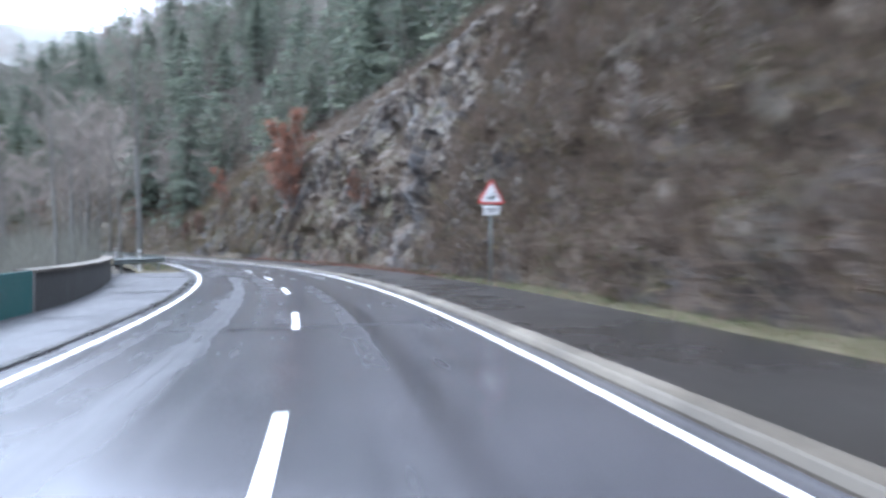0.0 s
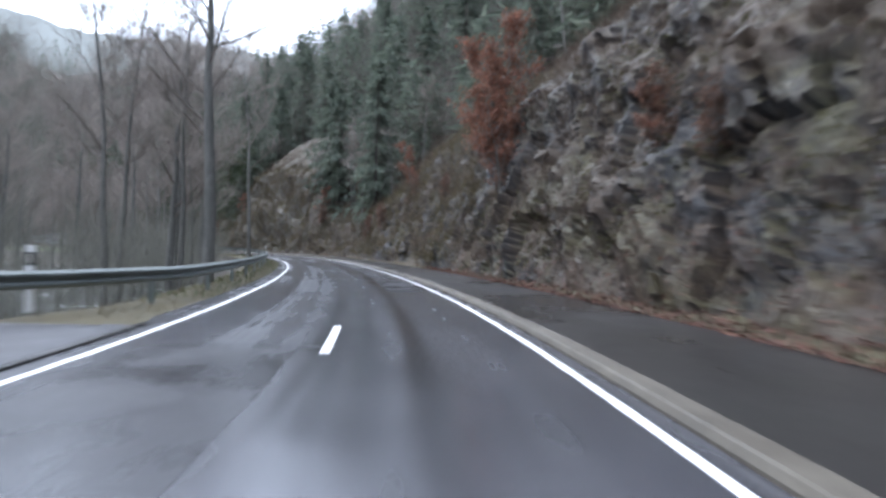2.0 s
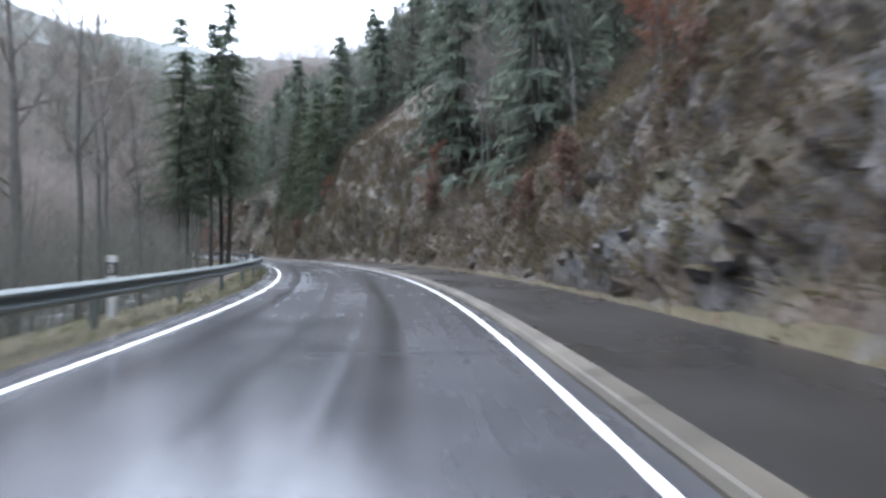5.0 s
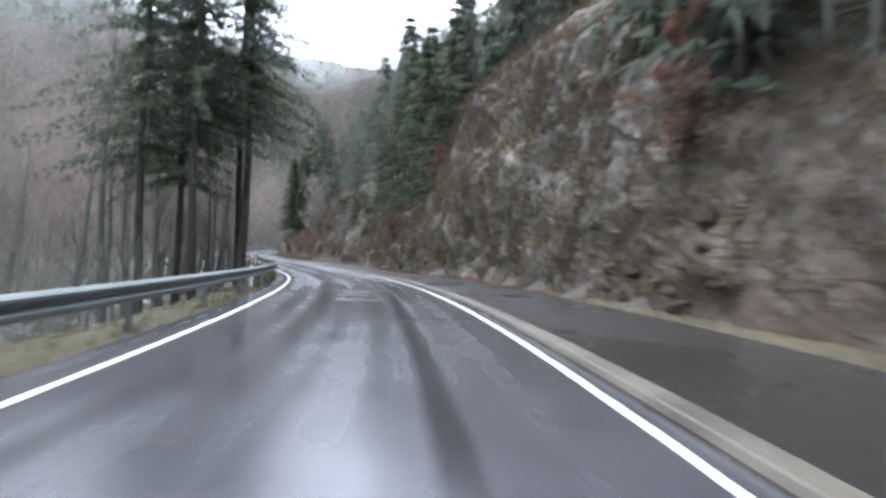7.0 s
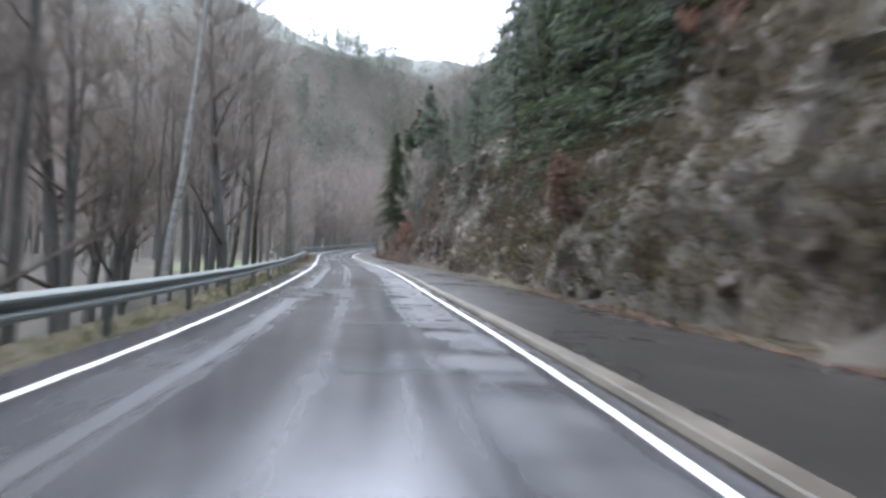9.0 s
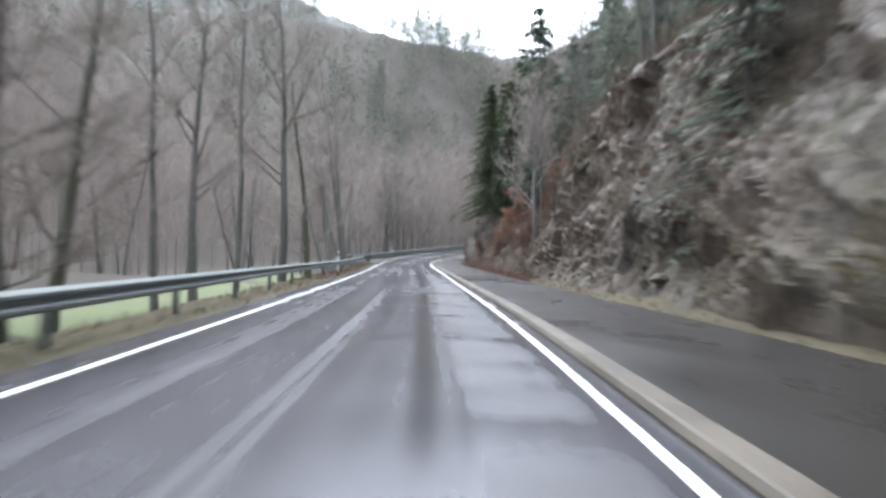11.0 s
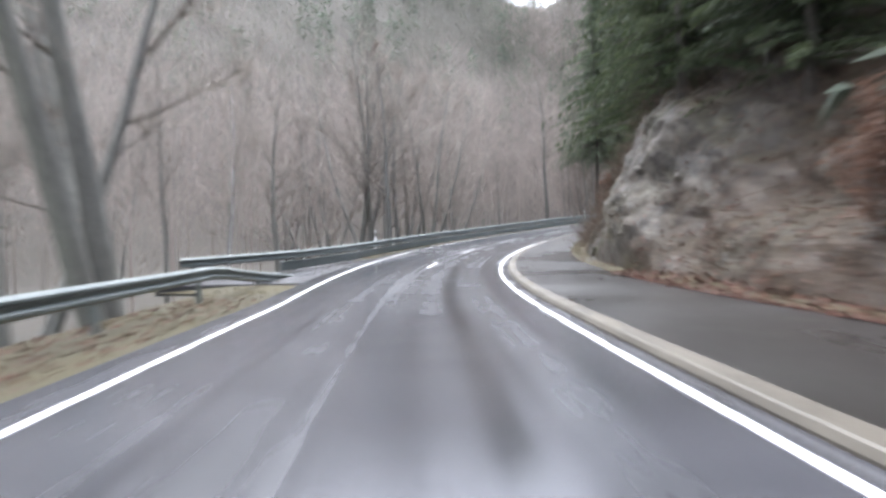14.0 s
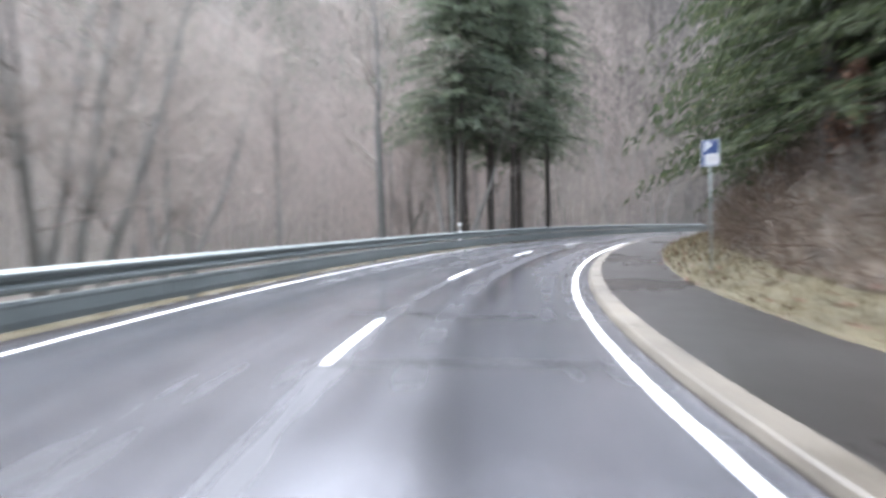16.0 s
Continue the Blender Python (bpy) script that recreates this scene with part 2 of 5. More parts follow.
M_IVY = thin(mat("olive evergreen leaves", [(0.024, 0.025, 0.010), (0.048, 0.047, 0.019), (0.092, 0.083, 0.037)], (0.6, 0.9), 0.5, 6, 0, island=0.3, spec=0.3))
M_GREEN = thin(mat("fresh green grass", [(0.028, 0.046, 0.014), (0.055, 0.082, 0.026), (0.095, 0.12, 0.045)], (0.8, 1), 0.8, 9, 0, island=0.4, spec=0.2))


def cliff_material():
    """Slate: broken wet stone, each block of its own tone, with moss on the ledges and brown earth in the hollows."""
    m = mat("mossy slate", [(0.009, 0.0095, 0.011), (0.018, 0.019, 0.021), (0.038, 0.039, 0.042), (0.135, 0.139, 0.145)], (0.45, 0.85), 0.9, 7.5, 0.7, stretch=(1, 1, 1.5), mix=0.5, spec=0.3)
    n, l = m.node_tree.nodes, m.node_tree.links
    b = n["Principled BSDF"]
    ramp = b.inputs["Base Color"].links[0].from_node
    stone = ramp.outputs[0]
    geo = n.new("ShaderNodeNewGeometry")
    xyz = n.new("ShaderNodeSeparateXYZ")
    l.new(geo.outputs["True Normal"], xyz.inputs[0])
    pos = n.new("ShaderNodeSeparateXYZ")
    l.new(geo.outputs["Position"], pos.inputs[0])
    soil = n.new("ShaderNodeAttribute")
    soil.attribute_name = "soil"
    tone = n.new("ShaderNodeAttribute")
    tone.attribute_name = "tone"

    def sums(kind, a, k, c=None):
        x = n.new("ShaderNodeMath")
        x.operation = kind
        for slot, value in enumerate((a, k, c)):
            if value is None:
                continue
            if isinstance(value, (int, float)):
                x.inputs[slot].default_value = value
            else:
                l.new(value, x.inputs[slot])
        return x.outputs[0]

    l.new(sums("MULTIPLY_ADD", tone.outputs["Fac"], 0.24, ramp.inputs[0].links[0].from_socket), ramp.inputs[0])

    def mask(scale, lo, hi, slope):
        t = n.new("ShaderNodeTexNoise")
        t.inputs["Scale"].default_value, t.inputs["Detail"].default_value, t.inputs["Roughness"].default_value = scale, 8, 0.65
        l.new(geo.outputs["Position"], t.inputs["Vector"])
        r = n.new("ShaderNodeMapRange")
        r.inputs[1].default_value, r.inputs[2].default_value = lo, hi
        l.new(sums("MULTIPLY_ADD", xyz.outputs[2], slope, t.outputs["Fac"]), r.inputs[0])
        return r.outputs[0], t.outputs["Fac"]

    def mixed(fac, under, over):
        x = n.new("ShaderNodeMix")
        x.data_type = "RGBA"
        l.new(fac, x.inputs[0])
        l.new(under, x.inputs[6])
        l.new(over, x.inputs[7])
        return x.outputs[2]

    def between(fac, c0, c1):
        x = n.new("ShaderNodeMix")
        x.data_type = "RGBA"
        x.inputs[6].default_value, x.inputs[7].default_value = (*c0, 1), (*c1, 1)
        r = n.new("ShaderNodeMapRange")
        r.inputs[1].default_value, r.inputs[2].default_value = 0.35, 0.65
        l.new(fac, r.inputs[0])
        l.new(r.outputs[0], x.inputs[0])
        return x.outputs[2]

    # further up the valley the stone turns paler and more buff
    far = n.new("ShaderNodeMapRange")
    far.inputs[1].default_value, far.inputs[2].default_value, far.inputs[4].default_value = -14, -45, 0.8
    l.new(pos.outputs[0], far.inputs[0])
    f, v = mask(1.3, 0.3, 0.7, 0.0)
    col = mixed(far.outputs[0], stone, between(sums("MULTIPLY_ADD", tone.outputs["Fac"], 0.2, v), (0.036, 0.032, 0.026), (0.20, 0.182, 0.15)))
    # rusty seams
    f, v = mask(0.7, 0.60, 0.72, 0.0)
    col = mixed(sums("MULTIPLY", f, 0.5), col, between(v, (0.034, 0.020, 0.012), (0.085, 0.048, 0.028)))
    # earth and dead growth in the hollows and on the ledges
    f, v = mask(0.25, 0.40, 0.60, 0.13)
    f = sums("MAXIMUM", sums("MULTIPLY", f, sums("MULTIPLY_ADD", far.outputs[0], -0.25, 0.9)), soil.outputs["Fac"])
    f2, v2 = mask(2.6, 0.3, 0.7, 0.0)
    col = mixed(f, col, between(sums("MULTIPLY_ADD", v2, 0.5, sums("MULTIPLY", v, 0.5)), (0.015, 0.0105, 0.007), (0.068, 0.046, 0.029)))
    # moss
    f, v = mask(0.42, 0.52, 0.70, 0.13)
    f = sums("MULTIPLY", f, sums("MULTIPLY_ADD", soil.outputs["Fac"], -0.6, 0.85))
    f2, v2 = mask(3.5, 0.3, 0.7, 0.0)
    col = mixed(f, col, between(v2, (0.014, 0.0145, 0.006), (0.054, 0.048, 0.018)))
    l.new(col, b.inputs["Base Color"])
    return m


M_CLIFF = cliff_material()


# ---- alignment ----
R0, R1 = -160, 460
SG = np.arange(R0, R1 + 1, 1.0)
kap = np.interp(SG, np.append(-20 + 7.0 * np.arange(len(CURVE)), [290, 460]), np.append(CURVE, [0, 0]))
kap[SG < -20] = 0.002
grd = np.interp(SG, np.append(-20 + 20.0 * np.arange(len(CLIMB)), [320, 460]), np.append(CLIMB, [0.02, 0.0]))
TH = np.cumsum(kap)
TH -= TH[-R0]
PX, PY, PZ = np.cumsum(-np.sin(TH)), np.cumsum(np.cos(TH)), np.cumsum(grd)
PX, PY, PZ = PX - PX[-R0], PY - PY[-R0], PZ - PZ[-R0]


def heading(s):
    return float(np.interp(s, SG, TH))


def rp(s, u, z=0.0):
    """World place at s metres along the road, u metres to the right of its middle and z above it."""
    th = heading(s)
    return Vector((float(np.interp(s, SG, PX)) + math.cos(th) * u, float(np.interp(s, SG, PY)) + math.sin(th) * u, float(np.interp(s, SG, PZ)) + z))


def left_edge(s):
    return EDGE - float(np.interp(s, -20 + 20.0 * np.arange(len(WIDTH)), WIDTH))


def stand(s, u, z=0.0, turn=0.0, lean=0.0, size=1.0):
    """A pose on the road's grid, facing along the road."""
    return Matrix.Translation(rp(s, u, z)) @ Matrix.Rotation(heading(s) + radians(turn), 4, "Z") @ Matrix.Rotation(radians(lean), 4, "Y") @ Matrix.Scale(size, 4)


# ---- building helpers ----
def thing(name, m=None, label="", category="", group="", kind=""):
    ob = new(name)
    ob.empty_display_size = 0.3
    if m is not None:
        ob.matrix_world = m
    return tagged(ob, label, category, group, kind)


def finish(bm, name, material, smooth=False):
    bmesh.ops.recalc_face_normals(bm, faces=bm.faces)
    me = bpy.data.meshes.new(name)
    bm.to_mesh(me)
    bm.free()
    for m in material if isinstance(material, (list, tuple)) else [material]:
        me.materials.append(m)
    if smooth:
        for f in me.polygons:
            f.use_smooth = True
    return me


def part(name, bm, material=None, parent=None, label="", smooth=False, m=None):
    me = finish(bm, name, material, smooth) if isinstance(bm, bmesh.types.BMesh) else bm
    ob = new(name, me)
    if parent is not None:
        ob.parent = parent
    if m is not None:
        ob.matrix_basis = m
    return tagged(ob, label)


def from_arrays(name, verts, faces, material, smooth=False):
    me = bpy.data.meshes.new(name)
    me.from_pydata([tuple(v) for v in verts], [], [tuple(f) for f in faces])
    me.update()
    for m in material if isinstance(material, (list, tuple)) else [material]:
        me.materials.append(m)
    if smooth:
        for f in me.polygons:
            f.use_smooth = True
    return me


def sweep(section, s0, s1, ds=1.0, at=(0, 0, 0), caps=True, closed=True):
    """A solid whose section of (u, z), or a function of s giving one, runs along the road."""
    bm = bmesh.new()
    rows = []
    k = max(1, int(round((s1 - s0) / ds)))
    for i in range(k + 1):
        s = s0 + (s1 - s0) * i / k
        sec = section(s) if callable(section) else section
        rows.append([bm.verts.new(rp(s, u, z) - Vector(at)) for u, z in sec])
    c = len(rows[0])
    for a, b in zip(rows, rows[1:]):
        for j in range(c if closed else c - 1):
            bm.faces.new((a[j], a[(j + 1) % c], b[(j + 1) % c], b[j]))
    if caps and closed:
        bm.faces.new(rows[0])
        bm.faces.new(rows[-1])
    return bm


def slab(u0, u1, top, thick):
    return [(u0, top), (u1, top), (u1, top - thick), (u0, top - thick)]


def box(x0, x1, y0, y1, z0, z1, bevel=0.0, bm=None):
    own = bm or bmesh.new()
    g = bmesh.ops.create_cube(own, size=1, matrix=Matrix.Translation(((x0 + x1) / 2, (y0 + y1) / 2, (z0 + z1) / 2)) @ Matrix.Diagonal((x1 - x0, y1 - y0, z1 - z0, 1)))
    if bevel:
        bmesh.ops.bevel(own, geom=[e for e in own.edges], offset=bevel, segments=2, affect="EDGES")
    return own


def tube(bm, pts, radii, sides=6, cap=True):
    """A tapered limb through pts."""
    rings = []
    for i, (c, r) in enumerate(zip(pts, radii)):
        d = (pts[min(i + 1, len(pts) - 1)] - pts[max(i - 1, 0)]).normalized()
        a = d.orthogonal().normalized()
        b = d.cross(a)
        rings.append([bm.verts.new(c + (a * math.cos(2 * math.pi * k / sides) + b * math.sin(2 * math.pi * k / sides)) * r) for k in range(sides)])
    for p, q in zip(rings, rings[1:]):
        for k in range(sides):
            bm.faces.new((p[k], p[(k + 1) % sides], q[(k + 1) % sides], q[k]))
    if cap:
        bm.faces.new(rings[-1])
        bm.faces.new(rings[0])


# ---- road ----
S_A, S_B = -60, 330
vs, fs, uv = [], [], []
cols, rows = 15, 260
for i in range(rows + 1):
    s = S_A + (S_B - S_A) * i / rows
    a, b = left_edge(s) - 0.32 - 0.27 * float(s > 33), EDGE + 0.27
    for j in range(cols):
        u = a + (b - a) * j / (cols - 1)
        vs.append(rp(s, u, 0.0))
        uv.append((u, s, 0.0))
fs = [(i * cols + j, i * cols + j + 1, (i + 1) * cols + j + 1, (i + 1) * cols + j) for i in range(rows) for j in range(cols - 1)]
me = from_arrays("road", vs, fs, M_ROAD)
me.attributes.new("lane", "FLOAT_VECTOR", "POINT").data.foreach_set("vector", np.array(uv).ravel())
road = part("road", me)
tagged(road, "wet grey asphalt country road with glossy wheel tracks", "road", kind="structure")
def worn_line(middle):
    """The section of a painted line whose edges have frayed."""
    def section(s):
        c = middle(s)
        fray = [0.013 * noise.noise(Vector((s * 2.1, c + k, 0))) + 0.010 * noise.noise(Vector((s * 7.3, c + k, 5))) for k in (0, 9)]
        return slab(c - 0.052 + fray[0], c + 0.052 + fray[1], 0.005, 0.02)
    return section


line_r = part("edge_line", sweep(worn_line(lambda s: EDGE), S_A, S_B, 0.25), M_PAINT)
tagged(line_r, "solid white painted edge line beside the kerb", "road marking", kind="structure")
line_l = part("edge_line", sweep(worn_line(left_edge), S_A, S_B, 0.25), M_PAINT)
tagged(line_l, "solid white painted edge line beside the verge", "road marking", kind="structure")


# ---- terrain ----
def smooth_step(a, b, x):
    t = np.clip((x - a) / (b - a), 0, 1)
    return t * t * (3 - 2 * t)


def nearest(x, y):
    """Road grid place (s, u) of world points."""
    s = np.empty(len(x))
    u = np.empty(len(x))
    for i in range(0, len(x), 2000):
        dx, dy = x[i:i + 2000, None] - PX[None], y[i:i + 2000, None] - PY[None]
        k = np.argmin(dx * dx + dy * dy, axis=1)
        r = np.arange(len(k))
        s[i:i + 2000] = SG[k]
        u[i:i + 2000] = np.sign(dx[r, k] * np.cos(TH[k]) + dy[r, k] * np.sin(TH[k])) * np.sqrt(dx[r, k] ** 2 + dy[r, k] ** 2)
    return s, u


def wave(x, y, seed):
    """Slow smooth unevenness of about one metre either way."""
    return (np.sin(x * 0.11 + seed) * np.cos(y * 0.13 - seed * 2) + 0.6 * np.sin(x * 0.29 - y * 0.23 + seed * 3) + 0.4 * np.sin(x * 0.05 + y * 0.53 + seed))


def cliff_height(s):
    """How high the bare rock stands before the wooded slope begins."""
    return np.interp(s, (-60, 0, 30, 45, 62, 70, 80, 92, 99, 106, 116, 124, 130, 136, 142, 150, 160, 172, 178, 184, 202, 206, 211, 215, 222, 240, 330),
                     (10, 12, 14, 11, 9, 10, 6, 2.5, 4, 11, 13, 12, 4.5, 7, 6, 8, 10, 9, 6, 2.0, 1.6, 4.5, 5.5, 4.5, 4.2, 3.2, 2.5))


def cliff_pitch(s):
    """Rise over run of the rock face."""
    return np.interp(s, (-60, 80, 92, 104, 126, 134, 150, 174, 186, 202, 207, 212, 220, 330), (2.6, 2.4, 1.2, 4.0, 3.6, 1.8, 2.4, 2.4, 1.0, 1.0, 3.0, 2.4, 1.05, 1.0))


def path_edge(s):
    """How far to the right the footpath reaches."""
    return np.interp(s, (-60, 5, 20, 60, 95, 120, 145, 160, 195, 205, 220, 232, 330), (6.1, 6.1, 6.4, 6.2, 6.7, 6.8, 6.8, 6.4, 6.6, 6.2, 5.4, 4.9, 4.8))


def hill(s, u, x, y):
    """Height of the ground over the road's level at (s, u)."""
    c, k = cliff_height(s), cliff_pitch(s)
    r = np.maximum(u - path_edge(s) - 2.4, 0)
    run = c / k
    up = np.where(r < run, r * k, c + (r - run) * 0.95) - 0.5 * np.clip(r, 0, 1)
    up = np.minimum(up, 75 + 0.3 * (r - 70))
    up = np.minimum(up, 130) * (1 - 0.6 * smooth_step(300, 345, s))
    up = up + wave(x, y, 1.0) * np.clip(r * 0.12, 0, 3.0) * 0.6
    edge = -4.6 - 1.2 * smooth_step(196, 212, s)
    d = np.maximum(edge - u, 0)
    bank = -np.minimum(d * 0.75, 2.6 - 1.7 * smooth_step(136, 150, s) * (1 - smooth_step(190, 204, s)))
    far = np.maximum(d - 40 - 6 * np.sin(s * 0.02), 0)
    bank = bank + np.minimum(far * (0.75 - 0.12 * smooth_step(150, 195, s) + 0.25 * smooth_step(205, 262, s)), 62 + 4 * smooth_step(150, 195, s) + 38 * smooth_step(205, 262, s) + 6 * np.sin(x * 0.012 + 2)) + wave(x, y, 2.0) * np.clip(far * 0.02, 0, 0.8) + wave(x, y, 4.0) * 0.12 * np.clip(d, 0, 1)
    head = 70 * smooth_step(282, 375, s) * np.clip((np.abs(u) - 10) / 18, 0, 1)
    return np.where(u > 0, np.maximum(up + 0.02, head), np.maximum(bank, np.where(s > 282, 86 * smooth_step(282, 345, s) * np.clip((np.abs(u) - 10) / 18, 0, 1) + np.minimum(bank, 0), -9))) - 0.10


def ground_z(x, y):
    x, y = np.atleast_1d(np.asarray(x, float)), np.atleast_1d(np.asarray(y, float))
    s, u = nearest(x, y)
    return np.interp(s, SG, PZ) + hill(s, u, x, y)


def on_ground(s, u, sink=0.0):
    p = rp(s, u)
    p.z = float(ground_z(p.x, p.y)[0]) - sink
    return p


def axis(lo, hi, fine, reach, grow):
    a = list(np.arange(lo, hi + fine, fine))
    step = fine
    while a[-1] < hi + reach:
        step *= grow
        a.append(a[-1] + step)
    step = fine
    while a[0] > lo - reach:
        step *= grow
        a.insert(0, a[0] - step)
    return np.array(a)


gx, gy = axis(-230, 60, 2.5, 1500, 1.16), axis(-40, 290, 2.5, 1500, 1.16)
GX, GY = np.meshgrid(gx, gy)
gz = ground_z(GX.ravel(), GY.ravel())
nx = len(gx)
quads = [(j * nx + i, j * nx + i + 1, (j + 1) * nx + i + 1, (j + 1) * nx + i) for j in range(len(gy) - 1) for i in range(nx - 1)]
ground = part("ground", from_arrays("ground", np.stack([GX.ravel(), GY.ravel(), gz], 1), quads, M_SOIL, True))
tagged(ground, "brown leaf-strewn valley floor and wooded hillsides", "ground", kind="structure")

# misty hills far off, where the valley closes; haze painted as emission, brighter upward
def backdrop(radius, rise, close, top, glow, seed, label):
    vs, fs = [], []
    for i in range(361):
        a = 2 * math.pi * i / 360
        ridge = radius * (rise + close * float(smooth_step(radians(146), radians(168), a)) * float(smooth_step(radians(240), radians(200), a))) * (1 + 0.015 * math.sin(3 * a + seed) + 0.02 * math.sin(7 * a + seed) + 0.012 * math.sin(23 * a + 2) + 0.006 * math.sin(61 * a) + 0.006 * math.sin(140 * a + seed))
        x, y = -80 + radius * math.cos(a), 100 + radius * math.sin(a)
        vs += [(x, y, -20), (x, y, ridge)]
    fs = [(2 * i, 2 * i + 2, 2 * i + 3, 2 * i + 1) for i in range(360)]
    m = bpy.data.materials.new("glowing mist over far hills")
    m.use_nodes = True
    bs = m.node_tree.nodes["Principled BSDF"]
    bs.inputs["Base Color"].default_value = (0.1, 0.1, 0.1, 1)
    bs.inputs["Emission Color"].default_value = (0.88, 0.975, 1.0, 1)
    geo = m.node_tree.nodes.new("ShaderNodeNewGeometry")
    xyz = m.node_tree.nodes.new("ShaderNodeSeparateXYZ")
    # emission grows with height, so the ridge melts into the sky
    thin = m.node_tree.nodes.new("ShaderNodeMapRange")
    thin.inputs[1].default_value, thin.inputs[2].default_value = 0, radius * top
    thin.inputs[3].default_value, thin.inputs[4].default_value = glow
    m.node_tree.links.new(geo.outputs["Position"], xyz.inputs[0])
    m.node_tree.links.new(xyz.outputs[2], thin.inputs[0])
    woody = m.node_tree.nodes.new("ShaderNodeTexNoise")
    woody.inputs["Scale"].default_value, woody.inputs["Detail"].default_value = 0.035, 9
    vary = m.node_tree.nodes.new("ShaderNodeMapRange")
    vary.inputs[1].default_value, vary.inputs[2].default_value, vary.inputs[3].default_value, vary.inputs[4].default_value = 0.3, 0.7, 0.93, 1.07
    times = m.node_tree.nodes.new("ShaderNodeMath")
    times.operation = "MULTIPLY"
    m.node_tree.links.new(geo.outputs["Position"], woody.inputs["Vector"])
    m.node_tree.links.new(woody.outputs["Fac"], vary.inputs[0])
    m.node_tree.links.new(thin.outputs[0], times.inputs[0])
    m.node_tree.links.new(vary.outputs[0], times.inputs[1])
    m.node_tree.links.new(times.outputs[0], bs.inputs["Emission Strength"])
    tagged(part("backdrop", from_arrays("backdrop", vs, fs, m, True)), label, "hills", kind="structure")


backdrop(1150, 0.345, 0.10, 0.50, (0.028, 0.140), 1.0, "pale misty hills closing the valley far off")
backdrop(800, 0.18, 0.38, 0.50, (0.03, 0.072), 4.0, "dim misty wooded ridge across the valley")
# ---- footpath, verges, lay-by, river ----
path = part("pavement", sweep(lambda s: slab(EDGE + 0.50, float(path_edge(s)), 0.09, 0.3), S_A, S_B, 1.5), M_PATH)
tagged(path, "dark wet asphalt footpath along the rock face", "pavement", kind="structure")


def rail_u(s):
    return float(np.interp(s, (32.6, 34.3, 38, 60, 90, 118, 140, 165, 185, 205), (-6.3, -5.0, -3.75, -3.6, -3.1, -2.95, -3.2, -3.95, -3.85, -4.4)))


def rail2_u(s):
    return min(float(np.interp(s, (205, 210, 214, 222, 235, 250, 300), (-7.0, -4.9, -4.25, -4.1, -3.9, -3.75, -3.75))), left_edge(s) - 0.55)


def strip(name, u0, u1, z, s0, s1, material, bumps=0.03, cols=7, ds=0.6):
    """A soft uneven ribbon of ground between two offsets from the road."""
    vs, fs = [], []
    k = int((s1 - s0) / ds)
    for i in range(k + 1):
        s = s0 + (s1 - s0) * i / k
        a, b = u0(s), u1(s)
        for j in range(cols):
            t = j / (cols - 1)
            p = rp(s, a + (b - a) * t)
            p.z += z(s, t) + noise.noise(p * 1.3) * bumps + noise.noise(p * 5) * bumps * 0.5
            vs.append(p)
    for i in range(k):
        for j in range(cols - 1):
            a = i * cols + j
            fs.append((a, a + 1, a + cols + 1, a + cols))
    return part(name, from_arrays(name, vs, fs, material, True))


verge_r = strip("verge", lambda s: float(path_edge(s)) - 0.03, lambda s: float(path_edge(s)) + 1.3 + 1.3 * float(smooth_step(219, 229, s)), lambda s, t: 0.08 + 0.35 * t * t, S_A, S_B, M_GRASS, 0.05)
tagged(verge_r, "narrow strip of yellowed grass at the foot of the rock", "verge", kind="structure")
verge_l = strip("verge", lambda s: (rail_u(s) if s < 205 else rail2_u(s)) - 1.5, lambda s: left_edge(s) - 0.56, lambda s, t: -0.03 - 0.35 * max(0, 0.5 - t), 33, S_B, M_GRASS, 0.04, 9)
tagged(verge_l, "yellow-brown grass verge under the guard rail", "verge", kind="structure")
layby = part("pavement", sweep(lambda s: slab(-6.9, left_edge(s) - 0.42, -0.015, 0.3), -60, 33.5, 1.5), M_ASPHALT)
tagged(layby, "wet asphalt lay-by beside a low stone wall", "lay-by", kind="structure")
access = part("pavement", sweep(lambda s: slab(min(rail2_u(s), -4.4) - 0.5, left_edge(s) - 0.595, 0.012, 0.3), 205, 215, 1.0), M_ASPHALT)
tagged(access, "wet grey asphalt apron between the two guard rails", "apron", kind="structure")
gutter = part("gutter", sweep(lambda s: [(left_edge(s) - 0.43, 0.03), (left_edge(s) - 0.32, 0.03), (left_edge(s) - 0.31, -0.2), (left_edge(s) - 0.44, -0.2)], -60, 33.5, 1.5), M_PATH)
tagged(gutter, "dark wet gutter edging between road and lay-by", "gutter", kind="structure")
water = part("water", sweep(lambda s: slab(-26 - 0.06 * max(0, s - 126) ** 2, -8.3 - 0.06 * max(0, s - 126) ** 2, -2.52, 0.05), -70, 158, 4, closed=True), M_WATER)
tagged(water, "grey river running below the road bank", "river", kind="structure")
meadow = strip("meadow", lambda s: -6 - 10.5 * math.sqrt(max(0.0, 1 - ((s - 176) / 24) ** 2)) + 1.2 * math.sin(s), lambda s: -5.1, lambda s, t: -0.88 + 0.5 * t ** 8 - 0.8 * ((s - 176) / 24) ** 8, 152, 200, M_MEADOW, 0.08, 14, 1.2)
tagged(meadow, "bright green riverside meadow behind the guard rail", "meadow", kind="structure")

